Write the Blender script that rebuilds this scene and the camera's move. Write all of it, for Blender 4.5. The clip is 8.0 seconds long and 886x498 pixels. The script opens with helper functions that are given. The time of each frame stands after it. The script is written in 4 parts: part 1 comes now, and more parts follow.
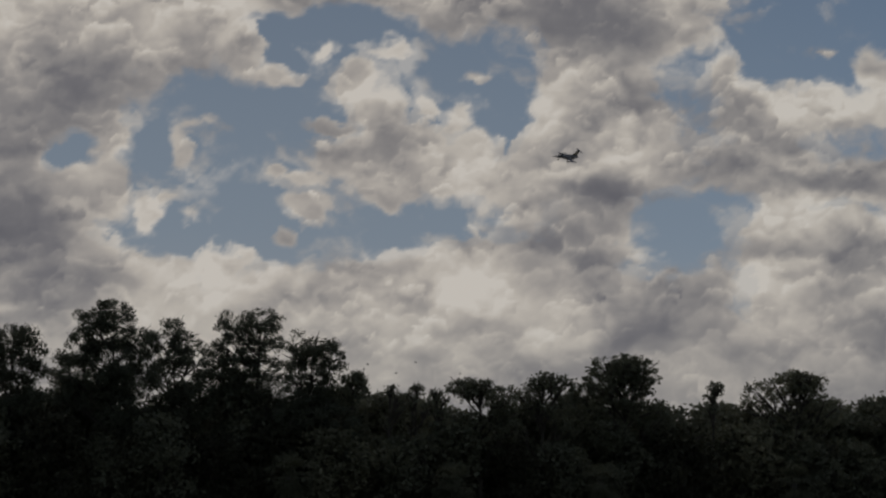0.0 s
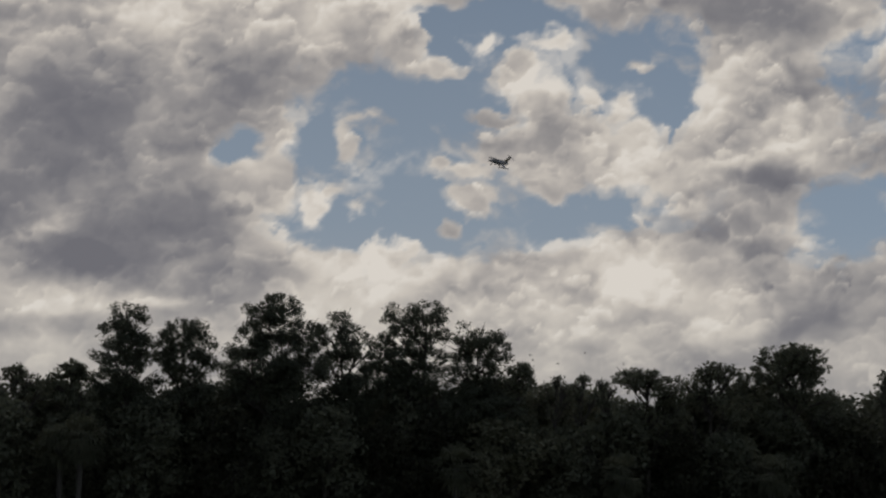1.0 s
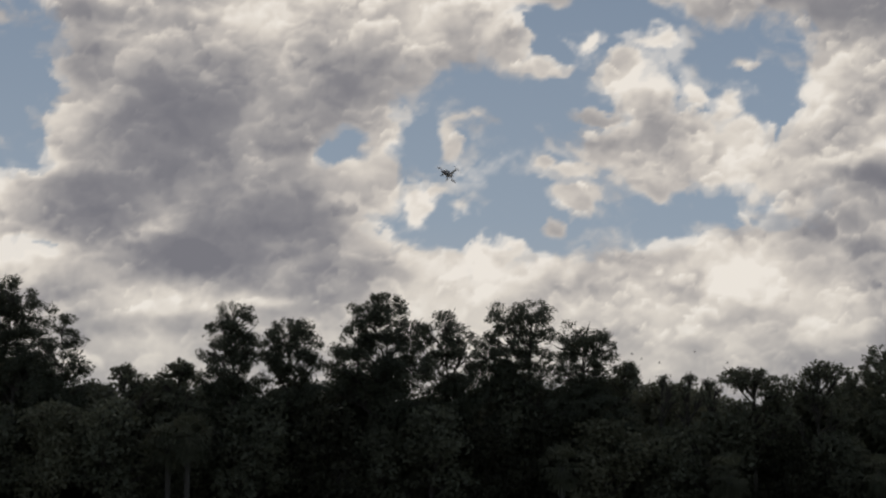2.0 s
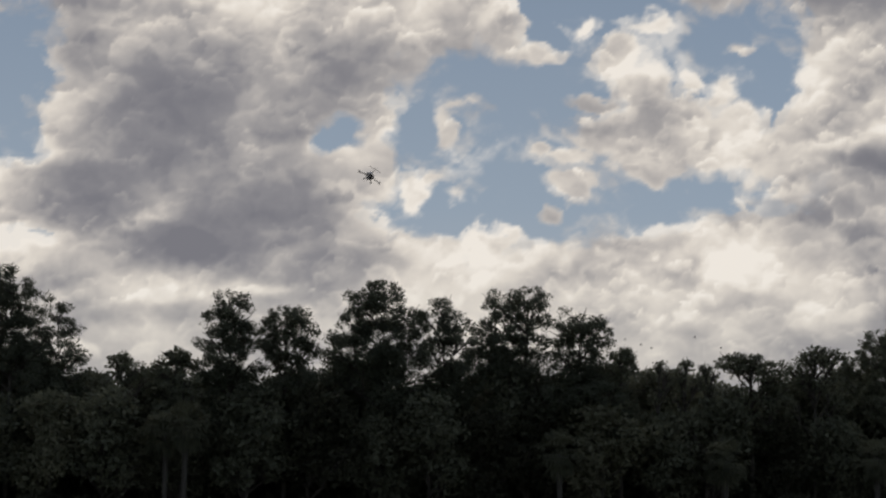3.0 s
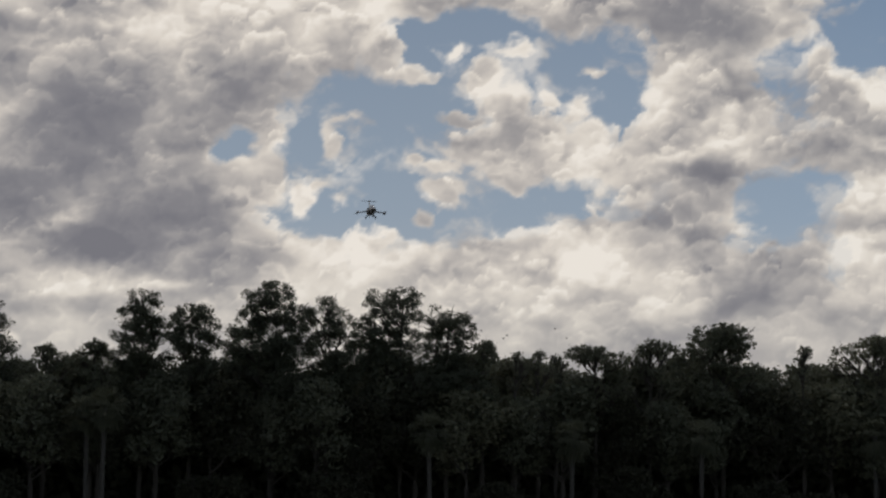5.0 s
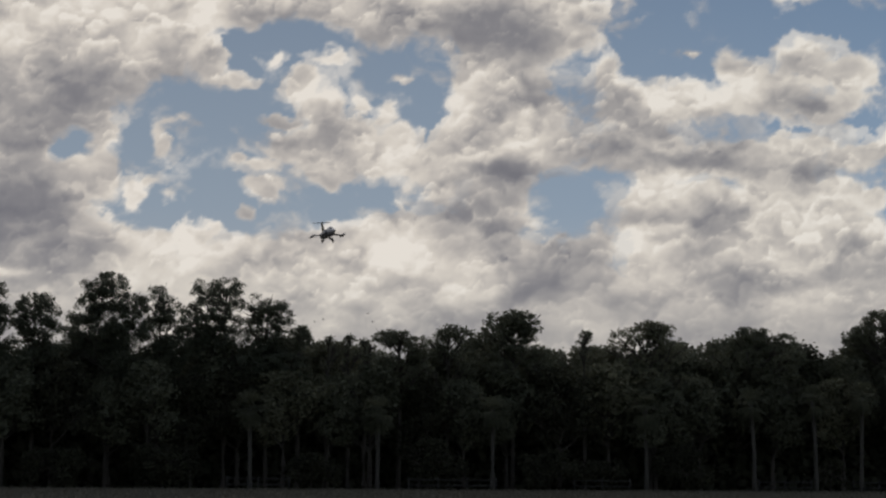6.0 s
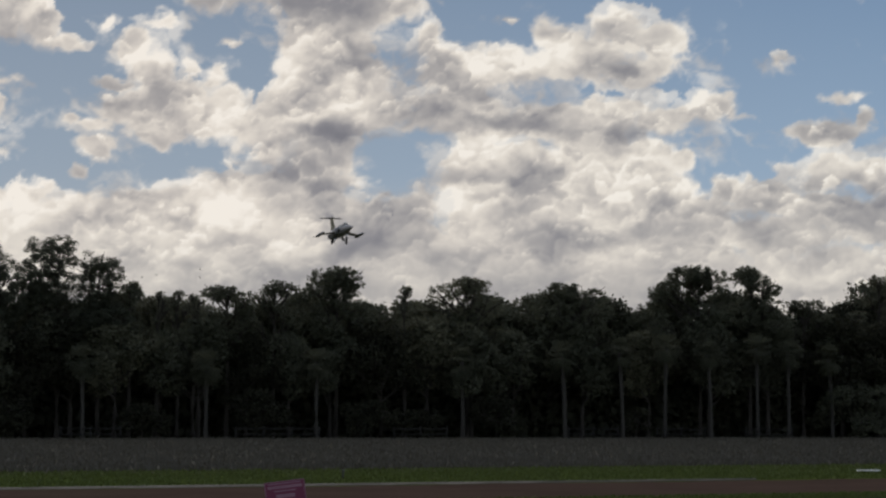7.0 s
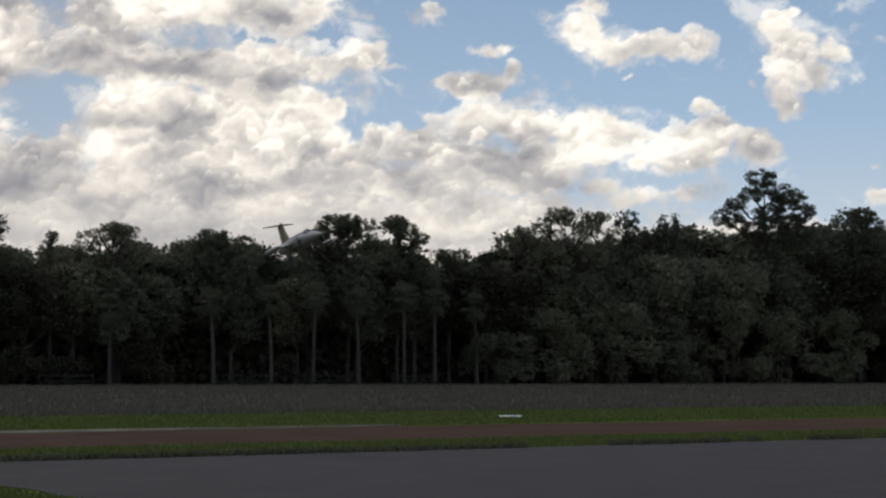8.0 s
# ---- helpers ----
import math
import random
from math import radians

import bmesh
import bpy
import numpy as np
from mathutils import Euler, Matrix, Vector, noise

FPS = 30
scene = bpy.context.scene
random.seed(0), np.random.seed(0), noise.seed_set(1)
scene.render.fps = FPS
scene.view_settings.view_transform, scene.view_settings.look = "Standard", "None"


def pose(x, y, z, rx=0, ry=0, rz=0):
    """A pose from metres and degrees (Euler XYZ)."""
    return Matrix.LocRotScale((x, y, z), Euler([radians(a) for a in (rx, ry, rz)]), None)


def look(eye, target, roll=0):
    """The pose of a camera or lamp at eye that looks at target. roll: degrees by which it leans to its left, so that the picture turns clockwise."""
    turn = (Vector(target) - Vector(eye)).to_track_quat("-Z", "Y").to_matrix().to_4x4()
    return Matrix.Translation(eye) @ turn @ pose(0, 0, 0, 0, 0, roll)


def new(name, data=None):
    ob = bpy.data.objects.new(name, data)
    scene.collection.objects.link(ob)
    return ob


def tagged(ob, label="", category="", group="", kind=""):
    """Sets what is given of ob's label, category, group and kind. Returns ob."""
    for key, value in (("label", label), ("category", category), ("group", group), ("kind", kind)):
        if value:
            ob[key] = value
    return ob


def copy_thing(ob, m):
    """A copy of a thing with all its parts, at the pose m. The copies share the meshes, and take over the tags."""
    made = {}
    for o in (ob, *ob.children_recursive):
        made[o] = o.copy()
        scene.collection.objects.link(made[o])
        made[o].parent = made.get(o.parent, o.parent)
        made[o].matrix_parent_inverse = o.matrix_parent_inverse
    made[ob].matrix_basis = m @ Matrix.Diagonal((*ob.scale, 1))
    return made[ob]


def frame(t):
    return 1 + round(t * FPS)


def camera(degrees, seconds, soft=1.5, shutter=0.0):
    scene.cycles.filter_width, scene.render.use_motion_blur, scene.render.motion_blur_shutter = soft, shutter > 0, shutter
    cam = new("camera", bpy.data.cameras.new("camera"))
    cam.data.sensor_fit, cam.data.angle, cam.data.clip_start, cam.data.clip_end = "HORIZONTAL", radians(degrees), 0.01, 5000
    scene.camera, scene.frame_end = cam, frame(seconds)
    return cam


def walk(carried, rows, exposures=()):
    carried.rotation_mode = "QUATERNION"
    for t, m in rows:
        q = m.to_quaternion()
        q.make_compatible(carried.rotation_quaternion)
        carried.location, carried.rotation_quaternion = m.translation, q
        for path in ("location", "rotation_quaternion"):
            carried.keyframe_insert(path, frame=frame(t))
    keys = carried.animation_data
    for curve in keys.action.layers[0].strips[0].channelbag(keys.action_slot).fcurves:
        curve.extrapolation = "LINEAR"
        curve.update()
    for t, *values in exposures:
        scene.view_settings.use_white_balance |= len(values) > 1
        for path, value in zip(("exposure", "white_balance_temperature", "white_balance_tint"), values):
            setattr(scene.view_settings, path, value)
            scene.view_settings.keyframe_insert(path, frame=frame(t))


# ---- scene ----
cam = camera(24.58, 8.0, soft=2.4)
# seconds, x, y, yaw, pitch, roll; the eye is 1.6 m above the grass
PATH = [
    (0.0, -6.115, 43.511, 2.990, 8.629, -0.860),
    (0.5, -6.115, 43.511, 3.817, 9.012, -0.946),
    (0.7, -6.115, 43.511, 5.146, 8.955, -0.920),
    (1.0, -6.115, 43.511, 7.676, 8.313, -0.876),
    (1.2, -6.115, 43.511, 9.105, 8.100, -1.000),
    (1.5, -6.115, 43.511, 10.308, 8.122, -1.274),
    (1.7, -6.115, 43.511, 10.420, 8.265, -1.200),
    (2.8, -6.115, 43.511, 11.130, 7.973, -0.820),
    (3.0, -6.115, 43.511, 10.555, 7.879, -0.814),
    (3.5, -6.115, 43.511, 10.541, 7.661, -0.952),
    (4.0, -6.115, 43.511, 9.531, 7.686, -0.928),
    (4.2, -5.763, 41.000, 9.080, 7.960, -0.910),
    (5.3, -2.730, 19.400, 5.540, 6.780, -0.740),
    (5.5, -2.251, 16.015, 4.329, 6.738, -0.714),
    (5.8, -1.541, 10.960, 2.909, 6.440, -0.570),
    (6.0, -1.123, 7.987, 2.050, 6.211, -0.474),
    (6.5, 0.000, 0.000, 0.001, 5.283, -0.144),
    (7.0, 0.000, 0.000, -2.547, 4.811, -0.166),
    (7.2, 0.000, 0.000, -3.743, 4.489, -0.130),
    (7.5, 0.000, 0.000, -6.394, 4.152, -0.071),
    (7.8, 0.000, 0.000, -10.155, 3.770, -0.120),
    (8.0, 0.000, 0.000, -12.404, 3.350, -0.171),
]
EXPOSURE = [(0.0, -0.75), (0.5, -0.4), (1.0, -0.38), (1.5, -0.21), (3.0, -0.06), (4.0, -0.06), (5.5, -0.17), (6.0, -0.2), (6.5, -0.12), (7.0, 0.0), (7.5, 0.2), (8.0, 0.36)]
walk(cam, [(t, pose(x, y, 1.6, 90 + pitch, roll, yaw)) for t, x, y, yaw, pitch, roll in PATH], EXPOSURE)

# ---- light: high sun ahead of the eye, veiled by broken cumulus ----
SUN_EL, SUN_AZ = 60.0, -18.0
world = bpy.data.worlds.new("sky_light")
scene.world = world
world.use_nodes = True
wn, wl = world.node_tree.nodes, world.node_tree.links
sky = wn.new("ShaderNodeTexSky")
sky.sky_type, sky.sun_disc = "NISHITA", False
sky.sun_elevation, sky.sun_rotation = radians(SUN_EL), radians(SUN_AZ)
veil = wn.new("ShaderNodeHueSaturation")  # broken cloud greys the blue
veil.inputs["Saturation"].default_value = 0.5
wl.new(sky.outputs[0], veil.inputs["Color"])
wl.new(veil.outputs[0], wn["Background"].inputs[0])
wn["Background"].inputs[1].default_value = 0.115
sun = new("sun", bpy.data.lights.new("sun", "SUN"))
sun.data.energy, sun.data.angle, sun.data.color = 0.75, radians(12), (1.0, 0.93, 0.82)
s_az, s_el = radians(SUN_AZ), radians(SUN_EL)
sun.matrix_world = look((math.sin(s_az) * math.cos(s_el) * 100, math.cos(s_az) * math.cos(s_el) * 100, math.sin(s_el) * 100), (0, 0, 0))


# ---- materials ----
def mat(name, rough=0.8, metal=0.0):
    m = bpy.data.materials.new(name)
    m.use_nodes = True
    b = m.node_tree.nodes["Principled BSDF"]
    b.inputs["Roughness"].default_value, b.inputs["Metallic"].default_value = rough, metal
    return m, m.node_tree.nodes, m.node_tree.links, b


def noise_node(nodes, links, vec, scale, detail=4.0, rough=0.55):
    n = nodes.new("ShaderNodeTexNoise")
    n.inputs["Scale"].default_value, n.inputs["Detail"].default_value, n.inputs["Roughness"].default_value = scale, detail, rough
    if vec is not None:
        links.new(vec, n.inputs["Vector"])
    return n.outputs["Fac"]


def ramp(nodes, links, fac, stops):
    r = nodes.new("ShaderNodeValToRGB")
    el = r.color_ramp.elements
    while len(el) < len(stops):
        el.new(0.5)
    for e, (p, c) in zip(el, stops):
        e.position, e.color = p, (*c, 1)
    links.new(fac, r.inputs[0])
    return r.outputs[0]


def calc(nodes, links, op, a, b=None, c=None, clamp=False):
    n = nodes.new("ShaderNodeMath")
    n.operation, n.use_clamp = op, clamp
    for s, v in zip(n.inputs, (a, b, c)):
        if v is None:
            continue
        if isinstance(v, (int, float)):
            s.default_value = v
        else:
            links.new(v, s)
    return n.outputs[0]


def mix(nodes, links, fac, a, b, mode="MIX"):
    n = nodes.new("ShaderNodeMix")
    n.data_type, n.blend_type = "RGBA", mode
    for s, v in ((n.inputs[0], fac), (n.inputs[6], a), (n.inputs[7], b)):
        if isinstance(v, (int, float)):
            s.default_value = v
        elif isinstance(v, tuple):
            s.default_value = (*v, 1)
        else:
            links.new(v, s)
    return n.outputs[2]


def bumped(nodes, links, b, height, strength, distance):
    n = nodes.new("ShaderNodeBump")
    n.inputs["Strength"].default_value, n.inputs["Distance"].default_value = strength, distance
    links.new(height, n.inputs["Height"])
    links.new(n.outputs[0], b.inputs["Normal"])


def plain(name, stops, scale, rough=0.7, metal=0.0, bump=0.2, dist=0.01, island=False):
    """A material of two or three tones in noise at two scales, with fine relief."""
    m, n, l, b = mat(name, rough, metal)
    tc = n.new("ShaderNodeTexCoord").outputs["Object"]
    big = noise_node(n, l, tc, scale, 5)
    fine = noise_node(n, l, tc, scale * 9, 3)
    f = calc(n, l, "MULTIPLY_ADD", fine, 0.35, calc(n, l, "MULTIPLY", big, 0.65))
    if island:
        rnd = n.new("ShaderNodeNewGeometry").outputs["Random Per Island"]
        f = calc(n, l, "MULTIPLY_ADD", rnd, 0.5, calc(n, l, "MULTIPLY", f, 0.5))
    l.new(ramp(n, l, f, stops), b.inputs["Base Color"])
    if bump:
        bumped(n, l, b, fine, bump, dist)
    return m


def foliage(name, dark, light, through_light=0.34):
    m, n, l, b = mat(name, 0.65)
    rnd = n.new("ShaderNodeNewGeometry").outputs["Random Per Island"]
    tc = n.new("ShaderNodeTexCoord").outputs["Object"]
    f = calc(n, l, "MULTIPLY_ADD", noise_node(n, l, tc, 0.5, 3), 0.6, calc(n, l, "MULTIPLY", rnd, 0.4))
    col = ramp(n, l, f, [(0.25, dark), (0.75, light)])
    l.new(col, b.inputs["Base Color"])
    b.inputs["Specular IOR Level"].default_value = 0.12
    t = n.new("ShaderNodeBsdfTranslucent")
    l.new(col, t.inputs[0])
    s = n.new("ShaderNodeMixShader")
    s.inputs[0].default_value = through_light
    l.new(b.outputs[0], s.inputs[1])
    l.new(t.outputs[0], s.inputs[2])
    l.new(s.outputs[0], n["Material Output"].inputs[0])
    return m


PINE = foliage("pine_needles", (0.046, 0.052, 0.038), (0.092, 0.10, 0.07))
OAK = foliage("oak_leaves", (0.074, 0.080, 0.056), (0.124, 0.130, 0.090))
WILLOW = foliage("pale_leaves", (0.100, 0.103, 0.068), (0.165, 0.165, 0.112))
PALM = foliage("palm_fronds", (0.052, 0.056, 0.038), (0.092, 0.095, 0.062))
# leaves for inside the wood: its shade is put into a darker colour
SHADE_LEAVES = foliage("shaded_undergrowth_leaves", (0.022, 0.024, 0.016), (0.055, 0.056, 0.036))
BARK = plain("bark", [(0.3, (0.026, 0.022, 0.018)), (0.7, (0.058, 0.050, 0.041))], 3.0, 0.9, bump=0.6, dist=0.03)
PALM_BARK = plain("palm_bark", [(0.3, (0.028, 0.026, 0.022)), (0.7, (0.058, 0.053, 0.045))], 4.0, 0.9, bump=0.6, dist=0.03)


# ---- mesh helpers ----
def link_mesh(name, verts, faces, material, parent=None, label="", smooth=False):
    me = bpy.data.meshes.new(name)
    me.from_pydata(verts, [], faces)
    if smooth:
        me.polygons.foreach_set("use_smooth", [True] * len(me.polygons))
    me.materials.append(material)
    ob = new(name, me)
    ob.parent = parent
    return tagged(ob, label)


def part(name, bm, material, parent, label="", smooth=True):
    me = bpy.data.meshes.new(name)
    bmesh.ops.recalc_face_normals(bm, faces=bm.faces)
    for f in bm.faces:
        f.smooth = smooth
    bm.to_mesh(me)
    bm.free()
    me.materials.append(material)
    ob = new(name, me)
    ob.parent = parent
    return tagged(ob, label)


def quads_mesh(name, corners, material):
    """A mesh of loose quads from an array (n, 4, 3)."""
    n = len(corners)
    me = bpy.data.meshes.new(name)
    me.vertices.add(n * 4)
    me.vertices.foreach_set("co", np.ascontiguousarray(corners, dtype=np.float32).ravel())
    me.loops.add(n * 4)
    me.loops.foreach_set("vertex_index", np.arange(n * 4, dtype=np.int32))
    me.polygons.add(n)
    me.polygons.foreach_set("loop_start", np.arange(0, n * 4, 4, dtype=np.int32))
    me.polygons.foreach_set("loop_total", np.full(n, 4, dtype=np.int32))
    me.update(calc_edges=True)
    me.materials.append(material)
    return me


def leaf_quads(rng, centres, size, slim=0.5):
    """Rhombic leaves round the centres, turned at random."""
    n = len(centres)
    u = rng.normal(size=(n, 3))
    u /= np.linalg.norm(u, axis=1)[:, None]
    w = rng.normal(size=(n, 3))
    v = np.cross(u, w)
    v /= np.linalg.norm(v, axis=1)[:, None] + 1e-9
    s = (size * rng.uniform(0.6, 1.4, n))[:, None]
    u, v = u * s, v * s * slim
    return np.stack([centres - u, centres - v, centres + u, centres + v], 1)


def tube(verts, faces, path, radii, sides=7):
    """Adds a tapered tube along a path to the lists."""
    base = len(verts)
    for i, (p, r) in enumerate(zip(path, radii)):
        a = Vector(path[max(i - 1, 0)])
        b = Vector(path[min(i + 1, len(path) - 1)])
        q = (b - a).to_track_quat("Z", "Y")
        for k in range(sides):
            w = 2 * math.pi * k / sides
            verts.append(tuple(Vector(p) + q @ Vector((math.cos(w) * r, math.sin(w) * r, 0))))
    for i in range(len(path) - 1):
        for k in range(sides):
            a, b = base + i * sides + k, base + i * sides + (k + 1) % sides
            faces.append((a, b, b + sides, a + sides))
    faces.append(tuple(range(base + sides - 1, base - 1, -1)))
    faces.append(tuple(range(base + (len(path) - 1) * sides, base + len(path) * sides)))


def crown_centres(rng, lobes, per_area, clump, tufts):
    """Leaf centres in clumps on the shells of the lobes (x, y, z, rx, ry, rz)."""
    out = []
    for x, y, z, rx, ry, rz in lobes:
        area = 4 * math.pi * ((rx * ry + rx * rz + ry * rz) / 3)
        m = max(9, int(area * tufts))
        d = rng.normal(size=(m, 3))
        d /= np.linalg.norm(d, axis=1)[:, None]
        k = rng.uniform(0.6, 1.06, (m, 1))
        c = np.array([x, y, z]) + d * k * np.array([rx, ry, rz])
        n = int(area * per_area)
        pick = rng.integers(0, m, n)
        # each clump is a rounded tuft with an edge of its own
        ball = rng.normal(size=(n, 3))
        ball *= (rng.random(n) ** 0.4 / np.linalg.norm(ball, axis=1))[:, None]
        tuft = rng.uniform(0.65, 1.25, m)[pick][:, None]
        out.append(c[pick] + ball * tuft * clump * 1.75 * np.array([1, 1, 0.75]))
    return np.concatenate(out)


def broadleaf(name, x, y, h, lobes, leaf, size=0.2, per_area=26, clump=0.3, bark=None, label="", category="tree", group="", seed=0, trunk_r=0.22, slim=0.5, lean=0.0, tufts=3.2, twigs=5):
    """A tree: tapered trunk with limbs to its lobes, and a crown of small leaves. Lobes: dx, dy, z, rx, ry, rz."""
    rng = np.random.default_rng(seed)
    root = new(name)
    root.location = (x, y, 0)
    low = min(l[2] for l in lobes)
    verts, faces = [], []
    top = (lean, 0, h - 0.8)
    mids = [(lean * k * k + rng.normal() * 0.12 * k, rng.normal() * 0.12 * k, (h - 0.8) * k) for k in (0.25, 0.5, 0.75)]
    tube(verts, faces, [(0, 0, -0.15), (0, 0, 0.3), *mids, top], [trunk_r * 1.5, trunk_r, trunk_r * 0.85, trunk_r * 0.65, trunk_r * 0.4, 0.04])
    for lx, ly, lz, rx, ry, rz in lobes:
        z0 = max(1.5, lz - 0.5 * math.hypot(lx, ly) - 0.9)
        k = z0 / (h - 0.8)
        a = (lean * k * k, 0, z0)
        b = (lx * 0.55, ly * 0.55, z0 + (lz - z0) * 0.45)
        tube(verts, faces, [a, b, (lx, ly, lz)], [trunk_r * 0.4, trunk_r * 0.25, 0.03], 5)
        for _ in range(twigs):
            e = (lx + rng.uniform(-1, 1) * rx * 1.05, ly + rng.uniform(-1, 1) * ry * 1.05, lz + rng.uniform(-0.4, 1.1) * rz)
            tube(verts, faces, [b, ((b[0] + e[0]) / 2, (b[1] + e[1]) / 2, (b[2] + e[2]) / 2 + 0.15), e], [trunk_r * 0.18, 0.035, 0.015], 4)
    link_mesh("trunk", verts, faces, bark or BARK, root)
    cr = new("crown", quads_mesh("crown", leaf_quads(rng, crown_centres(rng, lobes, per_area, clump, tufts), size, slim), leaf))
    cr.parent = root
    return tagged(root, label, category, group)


def random_lobes(seed, left, right, low, high, count, r=1.0, flat=0.8):
    """Lobes that fill a crown from left to right and from low to high, narrower towards the top."""
    rng = np.random.default_rng(seed)
    out = []
    for i in range(count):
        k = (i + 0.5) / count
        z = low + (high - low) * k
        width = math.sqrt(max(0.05, 1 - (max(0, k - 0.35) / 0.65) ** 2.2))
        xx = rng.uniform(left, right) * width * 0.85
        rr = r * rng.uniform(0.75, 1.25)
        out.append((xx, rng.uniform(-1, 1) * (right - left) * 0.3 * width, min(z, high - rr * flat), rr, rr, rr * flat))
    out.append(((left + right) * 0.1, 0, high - r * 0.7, r, r, r * 0.7))
    return out


def treeline(x):
    return 172 + 0.35 * x


# ---- sky with cumulus, a sheet behind the woods that runs along them ----
SKY_LINE = 200.0
# blue openings, cloud heads and dense grey hearts: azimuth, elevation, half width, half height (degrees), strength
OPENINGS, HEADS, HEARTS = [], [], []
OPENINGS += [(-19.62, 10.47, 0.66, 0.97), (-19.69, 9.25, 0.54, 0.73), (-19.57, 7.97, 0.33, 0.3), (-8.4, 9.47, 1.38, 0.81), (-9.26, 7.97, 0.93, 1.18), (-7.28, 9.86, 1, 0.62), (-5.9, 7.27, 2.36, 0.45), (-7.98, 11.16, 0.53, 0.35), (-4.09, 10.2, 0.72, 0.62), (-3.03, 9.82, 0.37, 0.56), (-10.66, 8.56, 0.35, 0.62), (-12.44, 8.58, 0.35, 0.27), (-9.87, 6.78, 0.74, 0.35), (-6.41, 11.36, 0.88, 0.43), (-8.63, 7.11, 0.87, 0.62), (-6.78, 10.86, 0.75, 0.62)]
OPENINGS += [(-2.4, 11.18, 0.5, 0.27, 0.5), (-19.26, 6.28, 0.48, 0.22, 0.6)]
OPENINGS += [(3.61, 11.39, 1.37, 1.13), (5.7, 11.91, 0.96, 0.78), (11.06, 10.61, 2.1, 1.47), (11.81, 8.95, 0.92, 0.78), (1.33, 10.14, 0.74, 0.57), (1.14, 7.29, 0.74, 0.64), (10.55, 7.43, 1.18, 0.97), (11.94, 7.4, 0.61, 0.86), (9.83, 11.65, 1.41, 0.7), (6.32, 9.31, 1.11, 0.19, 0.6), (9.62, 7.99, 0.94, 0.25), (2.8, 5.78, 0.32, 0.56, 0.45), (-3.63, 10.19, 0.83, 0.54), (4.4, 7.75, 0.96, 0.13, 0.45), (1.52, 7.53, 0.64, 0.29), (11.02, 8.12, 0.93, 0.31)]
HEADS += [(-9.96, 8.73, 0.4, 0.52, 0.82), (-9.71, 9.2, 0.42, 0.16, 0.7), (-10.47, 7.55, 0.45, 0.19, 0.85), (-9.87, 7.22, 0.45, 0.16, 0.75), (-7.91, 10.38, 0.65, 0.22, 0.8), (-5.53, 11, 0.83, 0.27, 0.8), (-6.15, 10.57, 0.43, 0.32), (-6.13, 10.22, 0.43, 0.4), (-5.65, 9.69, 0.65, 0.62), (-4.65, 9.95, 0.34, 0.37), (-4.03, 9.45, 0.5, 0.47), (-5.09, 8.95, 1.12, 0.74), (-3.41, 8.96, 0.68, 0.5), (-6.78, 9.25, 0.69, 0.16), (-7.96, 8.34, 0.47, 0.22), (-7.27, 8.15, 0.9, 0.3)]
HEADS += [(-7.02, 7.61, 0.75, 0.3), (-5.4, 7.89, 1.49, 0.32), (-6.03, 8.57, 1.25, 0.62), (-4.97, 6.96, 0.32, 0.09, 0.5), (-6.91, 11.05, 0.44, 0.15, 0.7), (-3.78, 10.57, 0.37, 0.17, 0.55), (-8.79, 10.96, 0.5, 0.62), (-8.56, 6.47, 0.22, 0.17), (-7.76, 6.9, 0.27, 0.27), (-8.99, 6.3, 0.5, 0.27), (-10.87, 7.44, 0.31, 0.5)]
HEADS += [(4.42, 11.27, 0.35, 0.17, 0.8), (6.65, 10.25, 1.59, 0.78), (7.61, 10.94, 1.08, 0.78), (8.71, 10.52, 0.63, 0.75), (5.54, 10.66, 0.54, 0.66, 0.8), (7.75, 9.76, 1.42, 0.34), (10.18, 8.72, 0.86, 0.41), (11.03, 8.51, 0.7, 0.14, 0.7), (12.13, 9.87, 0.37, 0.28, 0.6), (8.2, 7.28, 1.19, 0.42), (6.07, 7.31, 0.92, 0.44), (9.17, 7.33, 0.38, 0.31), (10.3, 6.57, 0.4, 0.44), (11.61, 6.23, 0.92, 0.53), (12.25, 7.98, 0.4, 0.25, 0.6), (2.16, 10.61, 0.42, 0.63)]
HEADS += [(4.09, 10.05, 0.96, 0.47), (-0.09, 10.54, 0.65, 0.63), (10.06, 5.95, 0.93, 0.47), (-1.37, 8, 1.12, 0.48), (0.23, 9.27, 0.8, 0.95)]
HEADS += [(10.59, 6.54, 0.7, 0.48), (11.68, 6.19, 1.12, 0.57), (13.12, 6.9, 1.12, 0.67), (14.64, 6.83, 1.36, 0.63), (16.79, 6.57, 1.4, 0.73), (16.31, 5.91, 0.8, 0.35), (14.24, 5.6, 2.55, 0.87), (11.69, 5.11, 2.55, 0.95), (9.93, 5.42, 1.44, 0.76), (13.44, 4.16, 4.14, 0.64), (13.36, 7.97, 1.15, 0.44), (13.68, 8.99, 0.71, 0.27, 0.8), (14.24, 8.32, 0.35, 0.41, 0.8), (14.91, 8.19, 0.22, 0.14, 0.6), (16.48, 9.46, 0.99, 0.53), (17.91, 9.02, 1.78, 0.47)]
